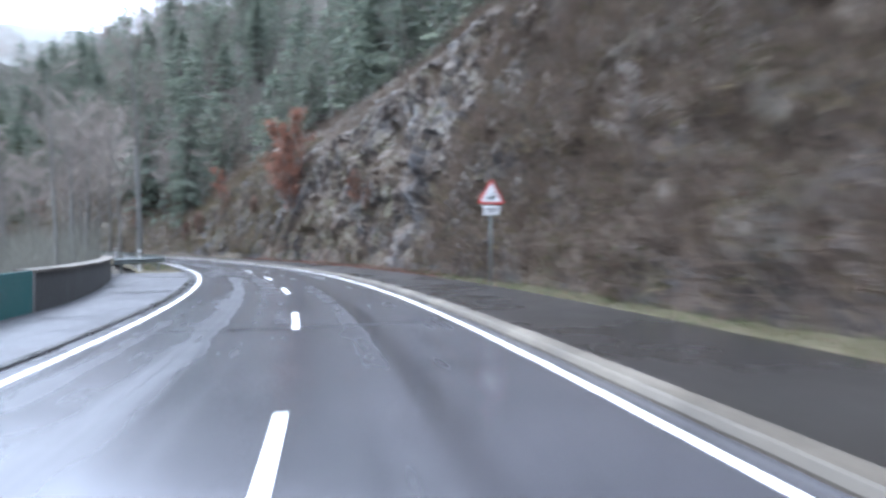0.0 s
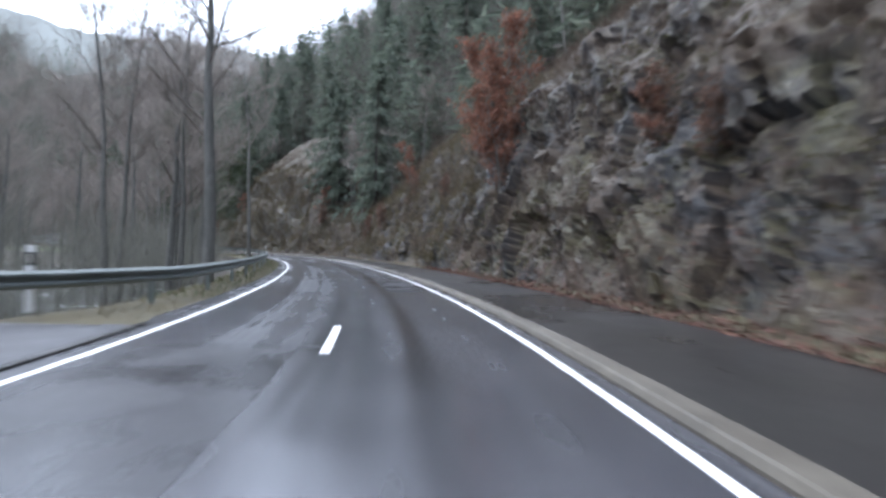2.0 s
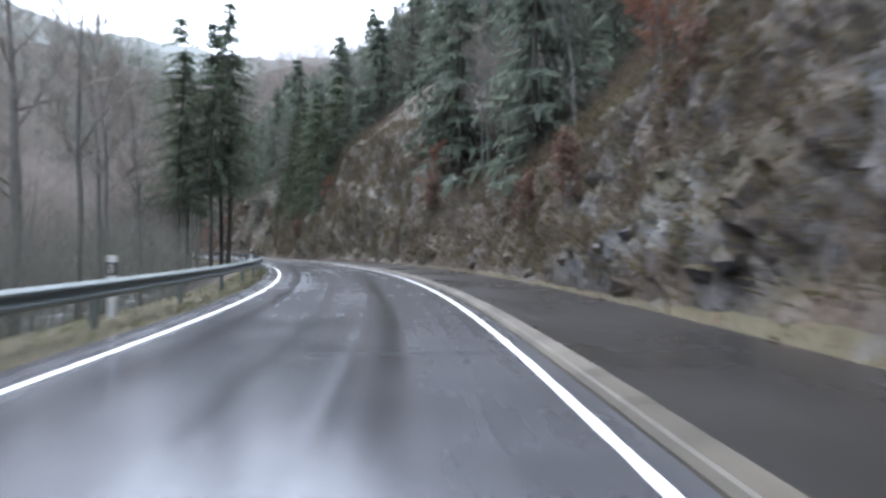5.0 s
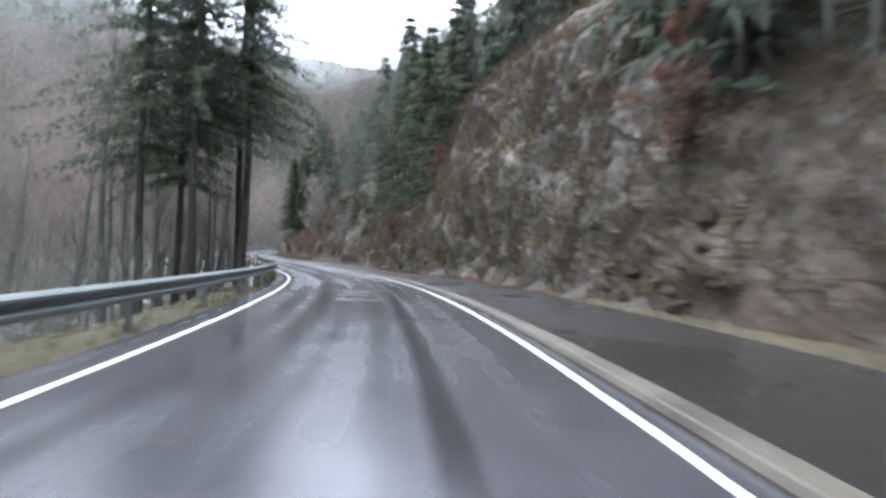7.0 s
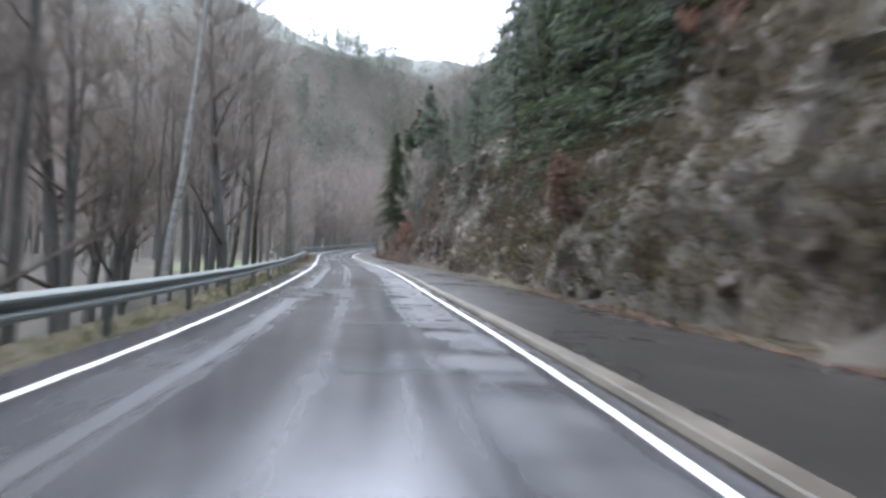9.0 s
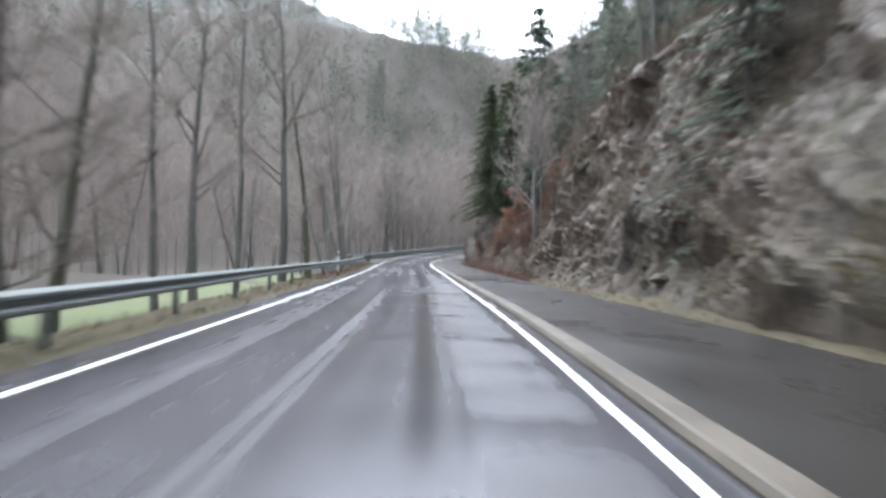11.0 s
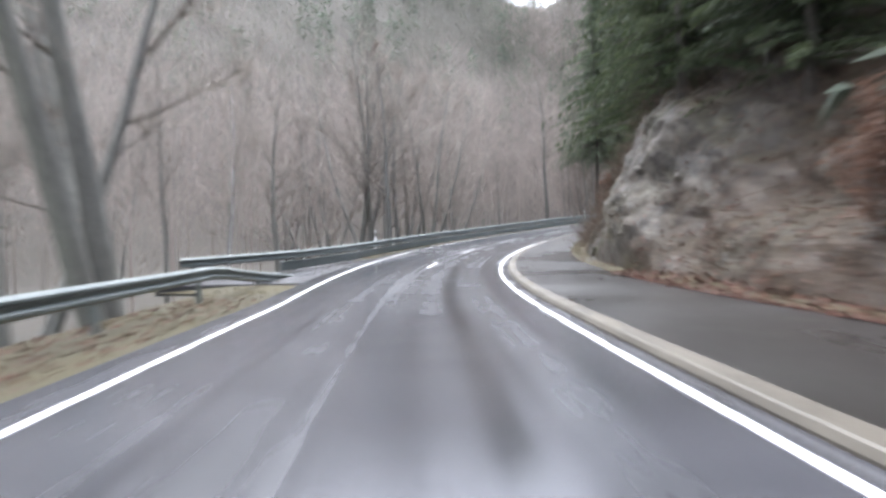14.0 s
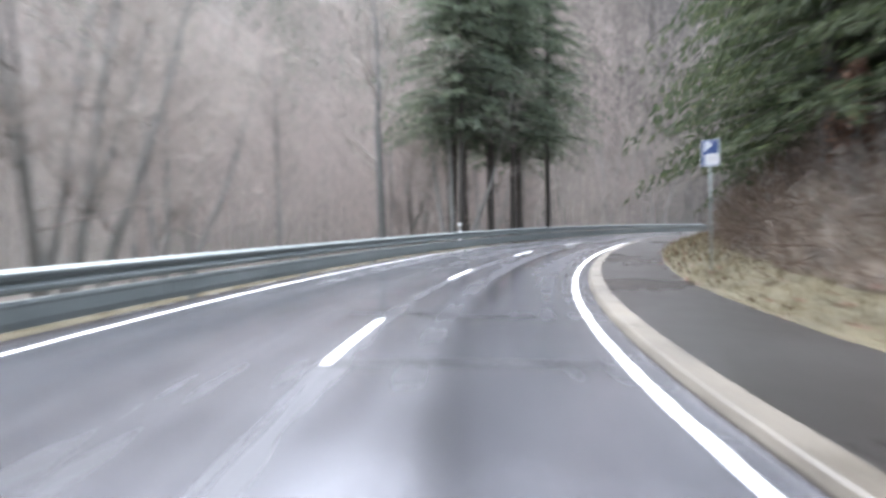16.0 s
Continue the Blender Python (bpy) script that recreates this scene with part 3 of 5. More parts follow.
# ---- road markings ----
def dash(s):
    bm = sweep(slab(-0.055, 0.065, 0.006, 0.02), s, s + 2.4, 0.6)
    c = rp(s + 1.2, 0)
    bmesh.ops.translate(bm, verts=bm.verts, vec=-c)
    ob = part("centre_line_dash", bm, M_PAINT, m=Matrix.Translation(c))
    tagged(ob, "white painted centre line dash on wet asphalt", "road marking", "centre line dashes", "structure")


for k in range(-5, 5):
    dash(2.2 + 7.22 * k)
for k in range(0, 9):
    dash(210.2 + 7.6 * k)

# ---- tar seams and repair patches ----
M_TAR = mat("black tar joint", [(0.010, 0.010, 0.011), (0.020, 0.020, 0.022)], (0.25, 0.5), 2, 40, 0.05, spec=0.5)
M_PATCH = mat("newer dark asphalt", [(0.022, 0.022, 0.025), (0.034, 0.034, 0.038)], (0.18, 0.4), 0.8, 90, 0.04, spec=0.6)


def tar_seam(s, u0, u1, slant, width):
    """A poured joint across the lane, wavering and of uneven width."""
    c = rp(s, (u0 + u1) / 2)
    vs = []
    k = 22
    for i in range(k + 1):
        u = u0 + (u1 - u0) * i / k
        q = s + slant * (u - u0) + 0.10 * noise.noise(Vector((u * 1.1, s, 0)))
        w = width * (0.6 + 0.5 * abs(noise.noise(Vector((u * 2.7, s, 3)))))
        vs += [rp(q - w, u, 0.004) - c, rp(q + w, u, 0.004) - c]
    fs = [(2 * i, 2 * i + 2, 2 * i + 3, 2 * i + 1) for i in range(k)]
    tagged(part("tar_seam", from_arrays("tar_seam", vs, fs, M_TAR), m=Matrix.Translation(c)), "dark tar joint across the wet lane", "road joint", "tar joints across the road", "structure")


for s, u0, u1, slant, width in ((9.5, -2.4, 2.5, 0.05, 0.05), (21, -2.3, -0.1, 0.0, 0.04), (31.5, -2.2, 0.1, 0.02, 0.05), (47, -0.3, 2.5, 0.05, 0.06), (62, -2.2, 2.5, -0.04, 0.06), (66.5, 0.2, 2.5, 0.03, 0.05), (95, -0.2, 2.4, 0.04, 0.08), (104, -1.9, 2.5, 0.0, 0.06),
                                (119, 0.3, 2.6, 0.04, 0.08), (123.5, 0.1, 2.6, 0.02, 0.10), (127, 0.4, 2.5, -0.03, 0.08), (133, -0.2, 2.6, 0.0, 0.08), (156, -0.4, 2.6, 0.0, 0.06), (159.5, -0.2, 2.5, 0.03, 0.09), (164, -0.1, 2.6, 0.0, 0.08), (168.5, 0.2, 2.5, 0.02, 0.06),
                                (205, -1.2, 1.5, 0.1, 0.05), (217.6, -3.2, 2.6, 0.06, 0.08), (225.4, -0.1, 2.6, 0.04, 0.10), (228.3, -0.6, 2.3, -0.08, 0.07), (236, -2.0, 2.5, 0.0, 0.06)):
    tar_seam(s, u0, u1, slant, width)


def road_patch(s0, s1, u0, u1):
    c = rp((s0 + s1) / 2, (u0 + u1) / 2)
    bm = sweep(lambda s: slab(u0 + 0.03 * noise.noise(Vector((s * 1.3, u0, 0))), u1 + 0.03 * noise.noise(Vector((s * 1.3, u1, 4))), 0.0035, 0.02), s0, s1, 0.4, c)
    tagged(part("road_patch", bm, M_PATCH, m=Matrix.Translation(c)), "darker repaired patch in the wet asphalt", "road patch", "repair patches", "structure")


for s0, s1, u0, u1 in ((27, 31.4, -2.25, -0.35), (41.5, 46.8, 1.35, 2.6), (99, 103.8, -0.4, 0.9), (128.5, 132.6, -1.9, 0.3), (160.3, 163.4, 0.9, 1.7)):
    road_patch(s0, s1, u0, u1)

# ---- low stone wall with teal panel by the lay-by ----
def wall_u(s):
    return float(np.interp(s, (-20, 16, 34), (-4.9, -5.2, -6.5)))


wall = thing("stone_wall", Matrix.Translation(rp(20, wall_u(20))), "low dark stone parapet wall with a pale coping", "wall")
at_w = wall.matrix_world.translation
part("masonry", sweep(lambda s: slab(wall_u(s) - 0.35, wall_u(s), 0.80, 1.3), 13.7, 34, 1.0, at_w), M_WALL, wall)
n_c = 20
for i in range(n_c):
    a, b = 13.7 + 20.3 * i / n_c, 13.7 + 20.3 * (i + 1) / n_c - 0.02
    part("coping_stone", sweep(lambda s: [(wall_u(s) - 0.40, 0.80), (wall_u(s) + 0.05, 0.80), (wall_u(s) + 0.04, 0.87), (wall_u(s) - 0.39, 0.87)], a, b, 0.6, at_w), M_KERB, wall, "pale concrete coping stone")
panel = thing("fence_panel", Matrix.Translation(rp(4, wall_u(4))), "teal-green sheet fence panels on steel posts", "fence")
at_p = panel.matrix_world.translation
for i in range(9):
    a = -6.2 + 2.2 * i
    part("sheet", sweep(lambda s: slab(wall_u(s) - 0.05, wall_u(s), 0.85, 0.85), a, a + 2.12, 0.6, at_p), M_TEAL, panel)
    bm = box(-0.03, 0.03, -0.03, 0.03, -0.2, 1.0)
    part("post", bm, M_STEEL, panel, m=Matrix.Translation(rp(a - 0.04, wall_u(a) - 0.02) - at_p))

# ---- guard rails ----
BEAM = [(0.0, 0.75), (0.035, 0.735), (0.085, 0.70), (0.085, 0.66), (0.02, 0.615), (0.02, 0.575), (0.085, 0.53), (0.085, 0.49), (0.035, 0.455), (0.0, 0.44),
        (-0.006, 0.44), (0.028, 0.461), (0.077, 0.494), (0.077, 0.527), (0.012, 0.572), (0.012, 0.618), (0.077, 0.663), (0.077, 0.697), (0.028, 0.729), (-0.006, 0.75)]


def guard_rail(line, s0, s1, label, post_every=4.0, dip=lambda q: 0.0):
    root = thing("guard_rail", Matrix.Translation(rp((s0 + s1) / 2, line((s0 + s1) / 2))), label, "guard rail")
    c = root.matrix_world.translation
    s = s0
    while s < s1 - 0.01:
        e = min(s + 8.0, s1)
        part("beam", sweep(lambda q: [(line(q) + u, z - dip(q)) for u, z in BEAM], s, e, 1.0, c), M_STEEL, root)
        s = e
    post_me = finish(box(-0.05, 0.05, -0.035, 0.035, -0.6, 0.70), "post", M_STEEL)
    block_me = finish(box(-0.03, 0.10, -0.03, 0.03, 0.50, 0.69), "spacer", M_STEEL)
    s = s0 + 0.6
    while s < s1:
        q = Matrix.Translation(rp(s, line(s) - 0.12, -dip(s)) - c) @ Matrix.Rotation(heading(s), 4, "Z")
        part("post", post_me, None, root, m=q)
        part("spacer", block_me, None, root, m=q)
        s += post_every
    return root


guard_rail(rail_u, 32.6, 209.0, "galvanised steel guard rail along the river bank", dip=lambda q: 0.85 * max(0.0, q - 202.0) / 7.0)
outer = guard_rail(rail2_u, 205.2, 300.0, "galvanised steel guard rail with underrun boards round the outer bend", dip=lambda q: -0.05)
q = 209.0
while q < 299:
    part("underrun_board", sweep(lambda s: [(rail2_u(s) + u, z) for u, z in ((0.0, 0.43), (0.045, 0.42), (0.06, 0.38), (0.045, 0.34), (0.06, 0.18), (0.04, 0.08), (0.03, 0.08), (0.045, 0.18), (0.03, 0.34), (0.045, 0.38), (0.035, 0.405), (0.0, 0.42))], q, q + 3.98, 1.0, outer.matrix_world.translation), M_STEEL, outer, "low steel underrun board")
    q += 4.0

# ---- delineator posts ----
def delineator(s, u, z0, z1):
    root = thing("delineator_post", stand(s, u, z0), "white plastic roadside delineator post with black band", "delineator", "delineator posts")
    h = z1 - z0

    def shell(a, b, grow):
        bm = bmesh.new()
        rings = []
        for z in (a, b):
            w = 0.062 + grow
            sec = [(-w, -0.05 - grow), (w, -0.05 - grow), (w * 0.9, 0.02), (0.02, 0.055 + grow), (-0.02, 0.055 + grow), (-w * 0.9, 0.02)]
            rings.append([bm.verts.new((x, y, z - (0.05 * (x + w) if z == h else 0))) for x, y in sec])
        for j in range(6):
            bm.faces.new((rings[0][j], rings[0][(j + 1) % 6], rings[1][(j + 1) % 6], rings[1][j]))
        bm.faces.new(rings[1])
        bm.faces.new(rings[0])
        return bm

    part("body", shell(0.0, h, 0.0), M_WHITE, root)
    part("band", shell(h - 0.34, h - 0.12, 0.003), M_BLACK, root, "black diagonal band")
    part("reflector", box(-0.022, 0.022, -0.062, -0.05, h - 0.31, h - 0.15, 0.004), M_REFLECT, root, "small pale reflector")


for s, u, z1 in ((34.4, -5.15, 1.18), (69.8, -3.55, 1.13), (104, -3.25, 1.12), (139, -3.45, 1.15), (179.2, -4.05, 1.32), (218.3, -5.0, 1.28), (246, -4.5, 1.2)):
    delineator(s, u, 0.05, z1)

# ---- traffic signs ----
def pole(root, h, r=0.03):
    bm = bmesh.new()
    tube(bm, [Vector((0, 0, -0.4)), Vector((0, 0, h))], [r, r], 12)
    part("pole", bm, M_STEEL, root, smooth=True)


def triangle_plate(side, y0, y1, zc, corner=0.05):
    bm = bmesh.new()
    pts = []
    h = side * 0.866
    for cx, cz, a0 in ((-side / 2, -h / 3, 150), (side / 2, -h / 3, 270), (0, 2 * h / 3, 30)):
        d = Vector((cx, 0, cz))
        inner = d * (1 - 2 * corner / d.length)
        for k in range(5):
            a = radians(a0 + 120 * k / 4)
            pts.append((inner.x + corner * math.cos(a), inner.z + corner * math.sin(a)))
    lo = [bm.verts.new((x, y0, z + zc)) for x, z in pts]
    hi = [bm.verts.new((x, y1, z + zc)) for x, z in pts]
    for j in range(len(pts)):
        k = (j + 1) % len(pts)
        bm.faces.new((lo[j], lo[k], hi[k], hi[j]))
    bm.faces.new(lo)
    bm.faces.new(hi)
    return bm


warn = thing("warning_sign", stand(16.6, 6.2, 0.28, 2), "red-bordered triangular warning sign with a small plate", "road sign")
pole(warn, 3.1, 0.035)
part("border", triangle_plate(0.95, -0.055, -0.04, 2.68), M_RED, warn, "red triangular border")
part("panel", triangle_plate(0.72, -0.060, -0.056, 2.68, 0.03), M_WHITE, warn, "white triangular panel")
bm = bmesh.new()
for x, z, r in ((-0.10, 2.60, 0.055), (0.02, 2.58, 0.07), (0.10, 2.66, 0.05), (0.04, 2.74, 0.04)):
    bmesh.ops.create_icosphere(bm, subdivisions=1, radius=r, matrix=Matrix.Translation((x, -0.062, z)) @ Matrix.Diagonal((1, 0.04, 1, 1)))
part("symbol", bm, M_BLACK, warn, "black falling-rocks symbol")
part("plate", box(-0.28, 0.28, -0.055, -0.04, 2.06, 2.34, 0.006), M_WHITE, warn, "white additional plate")
part("bar", box(-0.2, 0.2, -0.059, -0.056, 2.22, 2.26), M_BLACK, warn)
part("bar", box(-0.14, 0.14, -0.059, -0.056, 2.14, 2.18), M_BLACK, warn)

park = thing("parking_sign", stand(232.8, 5.45, -0.05, -14), "blue rectangular parking sign on a thin steel pole", "road sign")
pole(park, 2.9, 0.016)
part("plate", box(-0.165, 0.165, -0.045, -0.03, 2.38, 2.92, 0.008), M_WHITE, park, "white-edged sign plate")
part("panel", box(-0.153, 0.153, -0.049, -0.046, 2.392, 2.908, 0.001), M_BLUE, park, "blue sign face")
txt = bpy.data.curves.new("letter", "FONT")
txt.body, txt.size, txt.extrude, txt.align_x = "P", 0.27, 0.002, "CENTER"
txt.materials.append(M_WHITE)
lt = new("letter", txt)
lt.parent = park
lt.matrix_basis = Matrix.Translation((-0.04, -0.052, 2.68)) @ Matrix.Rotation(radians(90), 4, "X")
tagged(lt, "white capital letter P")
part("inset", box(-0.085, 0.135, -0.053, -0.050, 2.415, 2.625, 0.001), M_WHITE, park, "white inset pictogram field")
for x in (-0.035, 0.025, 0.085):
    part("pictogram_bar", box(x - 0.013, x + 0.013, -0.056, -0.0535, 2.44, 2.60), M_BLACK, park)

# ---- rock face ----
def chance(i, j, k, seed):
    """Even random numbers from 0 to 1 for whole-numbered places."""
    h = (i.astype(np.uint32) * np.uint32(374761393) + j.astype(np.uint32) * np.uint32(668265263) + k.astype(np.uint32) * np.uint32(2147483647 - 1234567) + np.uint32(seed * 97531 + 13))
    h = (h ^ (h >> np.uint32(13))) * np.uint32(1274126177)
    h = (h ^ (h >> np.uint32(16))) * np.uint32(2246822519)
    return ((h ^ (h >> np.uint32(15))) & np.uint32(0xFFFFFF)).astype(float) / 0xFFFFFF


def soft_noise(P, seed=0):
    """Smooth noise from -1 to 1."""
    I = np.floor(P).astype(np.int64)
    F = P - I
    F = F * F * (3 - 2 * F)
    out = np.zeros(len(P))
    for dx in (0, 1):
        for dy in (0, 1):
            for dz in (0, 1):
                w = (F[:, 0] if dx else 1 - F[:, 0]) * (F[:, 1] if dy else 1 - F[:, 1]) * (F[:, 2] if dz else 1 - F[:, 2])
                out += w * chance(I[:, 0] + dx, I[:, 1] + dy, I[:, 2] + dz, seed)
    return out * 2 - 1


def facets(P, seed, step, tilt):
    """Broken blocks: every cell is a plane of its own, set back and tilted. Also gives each cell's random number."""
    I = np.floor(P).astype(np.int64)
    best = np.full(len(P), 1e9)
    near, cell = np.zeros(P.shape), np.zeros(I.shape, np.int64)
    for dx in (-1, 0, 1):
        for dy in (-1, 0, 1):
            for dz in (-1, 0, 1):
                J = I + (dx, dy, dz)
                c = J + np.stack([chance(J[:, 0], J[:, 1], J[:, 2], seed + q) for q in (1, 2, 3)], 1)
                d = P - c
                r = (d * d).sum(1)
                m = r < best
                best[m], near[m], cell[m] = r[m], d[m], J[m]
    g = [chance(cell[:, 0], cell[:, 1], cell[:, 2], seed + q) * 2 - 1 for q in (4, 5, 6, 7)]
    return g[0] * step + (g[1] * near[:, 0] + g[2] * near[:, 1] + g[3] * near[:, 2]) * tilt, g[0]


def cliff_points(S, V, tone=False):
    """Points of the rock face: S along the road, V metres up its slope."""
    S, V = np.asarray(S, float), np.asarray(V, float)
    c, k = cliff_height(S), cliff_pitch(S)
    face = c * np.sqrt(1 + 1 / (k * k))
    base = path_edge(S) + 0.55 + 1.1 * smooth_step(219, 229, S)
    low = V < face
    U = np.where(low, base + V / face * c / k, base + c / k + (V - face) * 0.725)
    Z = np.where(low, V / face * c, c + (V - face) * 0.689)
    th = np.interp(S, SG, TH)
    P = np.stack([np.interp(S, SG, PX) + np.cos(th) * U, np.interp(S, SG, PY) + np.sin(th) * U, np.interp(S, SG, PZ) + Z], 1)
    d = sum(soft_noise(P * (0.24 * f, 0.24 * f, 0.32 * f), 20 + q) * g for q, (f, g) in enumerate(((1, 0.62), (2.1, 0.34), (4.3, 0.17), (9, 0.09))))
    a, w = P[:, 1] * 0.8 - P[:, 0] * 0.6, P[:, 0] * 0.8 + P[:, 1] * 0.6
    lay = np.stack([(a * 0.88 - P[:, 2] * 0.47) * 0.80, (P[:, 2] * 0.88 + a * 0.47) * 0.30, w * 0.42], 1)
    big, t0 = facets(lay * 0.85, 40, 0.27, 0.36)
    mid, t1 = facets(lay * 2.1 + 7.7, 60, 0.09, 0.20)
    fine, t2 = facets(lay * 4.6 + 3.1, 80, 0.04, 0.09)
    stony = np.clip((c - 2.2) / 3.5, 0.12, 1) * np.where(low, 1, 0.4) * np.where(S < 213, 1, 0.3) * np.interp(S, (-20, 12, 24, 50, 64, 100, 106, 130, 138, 200, 205, 215), (0.45, 0.5, 1.1, 1.1, 0.8, 0.8, 0.75, 0.7, 0.85, 0.85, 0.6, 0.6))
    d = (d + (big + mid + fine) * stony) * np.minimum(1, 0.12 + V / 1.5)
    P = P + np.stack([-np.cos(th) * 0.9, -np.sin(th) * 0.9, np.full(len(S), 0.35)], 1) * d[:, None]
    return (P, (t0 * 0.35 + t1 * 0.4 + t2 * 0.25) * stony) if tone else P


def cliff_point(s, v):
    return Vector(cliff_points([s], [v])[0])


rows = np.concatenate([np.arange(-22, -8, 0.6), np.arange(-8, 226, 0.17), np.arange(226, 279, 0.5)])
ups = 24.0 * (np.arange(119) / 118) ** 1.2
ns, nv = len(rows), len(ups)
SS, VV = np.repeat(rows, nv), np.tile(ups, ns)
pts, tone = cliff_points(SS, VV, True)
k = (np.arange(ns - 1)[:, None] * nv + np.arange(nv - 1)[None]).ravel()
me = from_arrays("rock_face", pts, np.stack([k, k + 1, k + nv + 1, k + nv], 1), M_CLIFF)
# how far dead growth and earth cover the stone
cover = np.interp(SS, (-20, 22, 31, 50, 60, 84, 98, 104, 124, 136, 150, 160, 168, 184, 203, 214), (0.6, 0.6, 0.1, 0.05, 0.25, 0.5, 0.45, 0.1, 0.15, 0.3, 0.15, 0.5, 0.9, 0.9, 0.0, 0.0)) + 0.03 * np.clip(VV - 5, 0, 9)
cover = cover * np.clip(1 + 1.1 * soft_noise(pts * 0.4, 91) + 0.7 * soft_noise(pts * 1.3, 92), 0, 2)
bare_earth = np.clip(1 - (cliff_height(SS) - 2.6) / 2.0, 0, 1)
me.attributes.new("soil", "FLOAT", "POINT").data.foreach_set("value", np.clip(np.maximum(bare_earth, smooth_step(213, 217, SS) * 0.9) + cover * (1 - bare_earth), 0, 1).astype(np.float32))
me.attributes.new("tone", "FLOAT", "POINT").data.foreach_set("value", (tone + np.interp(SS, (20, 26, 34, 36, 50, 56, 84, 100, 106, 124, 136, 203, 206), (0.0, 0.3, 0.2, -0.5, -0.5, 0.5, 0.4, 0.2, 1.1, 1.1, -0.1, -0.2, -0.4))).astype(np.float32))
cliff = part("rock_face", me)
tagged(cliff, "rugged grey slate rock face with moss and brown earth", "cliff", kind="structure")

# ---- scattered small growth: thin blades and small leaves ----
RNG = np.random.default_rng(7)


def shards(name, P, D, L, W, material):
    """Many tapering blades: feet P, ways D, lengths L, widths W."""
    D = D / np.linalg.norm(D, axis=1, keepdims=True)
    side = np.cross(D, RNG.normal(size=D.shape))
    side /= np.linalg.norm(side, axis=1, keepdims=True) + 1e-9
    V = np.stack([P - side * W[:, None] / 2, P + side * W[:, None] / 2, P + D * L[:, None]], 1).reshape(-1, 3)
    return from_arrays(name, V, np.arange(len(V)).reshape(-1, 3), material)


def flakes(name, P, N, S, material, long=1.5):
    """Many small quads lying about across the ways N."""
    a = np.cross(N, RNG.normal(size=N.shape))
    a /= np.linalg.norm(a, axis=1, keepdims=True) + 1e-9
    b = np.cross(N, a)
    b /= np.linalg.norm(b, axis=1, keepdims=True) + 1e-9
    a, b = a * S[:, None] * long / 2, b * S[:, None] / 2
    V = np.stack([P - a, P - b, P + a, P + b], 1).reshape(-1, 3)
    return from_arrays(name, V, np.arange(len(V)).reshape(-1, 4), material)


def ribbon_points(n, s0, s1, u0, u1, z0, z1):
    S = RNG.uniform(s0, s1, n)
    t = RNG.uniform(0, 1, n)
    P = np.array([rp(s, (u0(s) * (1 - k) + u1(s) * k), z0 + (z1 - z0) * k * k) for s, k in zip(S, t)])
    return P


P = np.concatenate([ribbon_points(9000, -5, 255, lambda s: float(path_edge(s)), lambda s: float(path_edge(s)) + 1.2, 0.06, 0.40),
                    ribbon_points(12000, 34, 270, lambda s: left_edge(s) - 0.58, lambda s: (rail_u(s) if s < 205 else rail2_u(s)) - 1.0, -0.05, -0.12)])
D = RNG.normal(size=P.shape) * 0.5 + (0, 0, 1)
P = np.concatenate([P, ribbon_points(6000, 214, 256, lambda s: float(path_edge(s)), lambda s: float(path_edge(s)) + 2.4, 0.06, 0.40)])
D = RNG.normal(size=P.shape) * 0.5 + (0, 0, 1)
G = np.concatenate([ribbon_points(4500, -6, 26, lambda s: float(path_edge(s)) - 0.05, lambda s: float(path_edge(s)) + 1.5, 0.06, 0.5), ribbon_points(5000, 38, 150, lambda s: left_edge(s) - 0.6, lambda s: rail_u(s) - 1.0, -0.05, -0.12)])
tagged(part("grass", shards("grass", G, RNG.normal(size=G.shape) * 0.5 + (0, 0, 1), RNG.uniform(0.08, 0.28, len(G)), RNG.uniform(0.012, 0.03, len(G)), M_GREEN)), "fresh green grass tufts on the verges", "grass", kind="stuff")
tagged(part("grass", shards("grass", P, D, RNG.uniform(0.08, 0.30, len(P)), RNG.uniform(0.012, 0.03, len(P)), M_BLADE)), "yellowed winter grass tufts along both verges", "grass", kind="stuff")

S = np.concatenate([RNG.uniform(22, 60, 9000), RNG.uniform(102, 135, 3000), RNG.uniform(170, 206, 9000), RNG.uniform(-5, 250, 2500)])
K = RNG.uniform(0, 1, len(S)) ** 1.5
P = np.array([rp(s, float(path_edge(s)) - 0.15 + 1.5 * k, 0.11 + 0.45 * k * k) for s, k in zip(S, K)])
S = np.concatenate([RNG.uniform(172, 206, 15000), RNG.uniform(-15, 250, 9000), RNG.uniform(20, 56, 5000)])
V = np.concatenate([11 * RNG.uniform(0, 1, 15000) ** 1.2, 14 * RNG.uniform(0, 1, 9000), 3.5 * RNG.uniform(0, 1, 5000) ** 2])
P = np.concatenate([P, cliff_points(S, V) + (0, 0, 0.03)])
P = np.concatenate([P, ribbon_points(2600, 168, 202, lambda s: left_edge(s) - 0.75, lambda s: rail_u(s) - 1.0, 0.0, -0.08)])
N = RNG.normal(size=P.shape) * 0.5 + (0, 0, 1)
tagged(part("leaf_litter", flakes("leaf_litter", P, N, RNG.uniform(0.035, 0.085, len(P)), M_LITTER)), "fallen reddish-brown leaves at the foot of the rock", "leaves", kind="stuff")

# brambles and dead stalks on the rock
S, Vv = RNG.uniform(-15, 260, 9000), 20 * RNG.uniform(0.01, 1, 9000) ** 0.8
S, Vv = np.concatenate([S, RNG.uniform(213, 262, 800), RNG.uniform(-12, 26, 5200), RNG.uniform(56, 100, 2600), RNG.uniform(102, 150, 3000)]), np.concatenate([Vv, RNG.uniform(0.3, 7, 800), RNG.uniform(0.5, 18, 5200), RNG.uniform(0.5, 15, 2600), RNG.uniform(0.5, 15, 3000)])
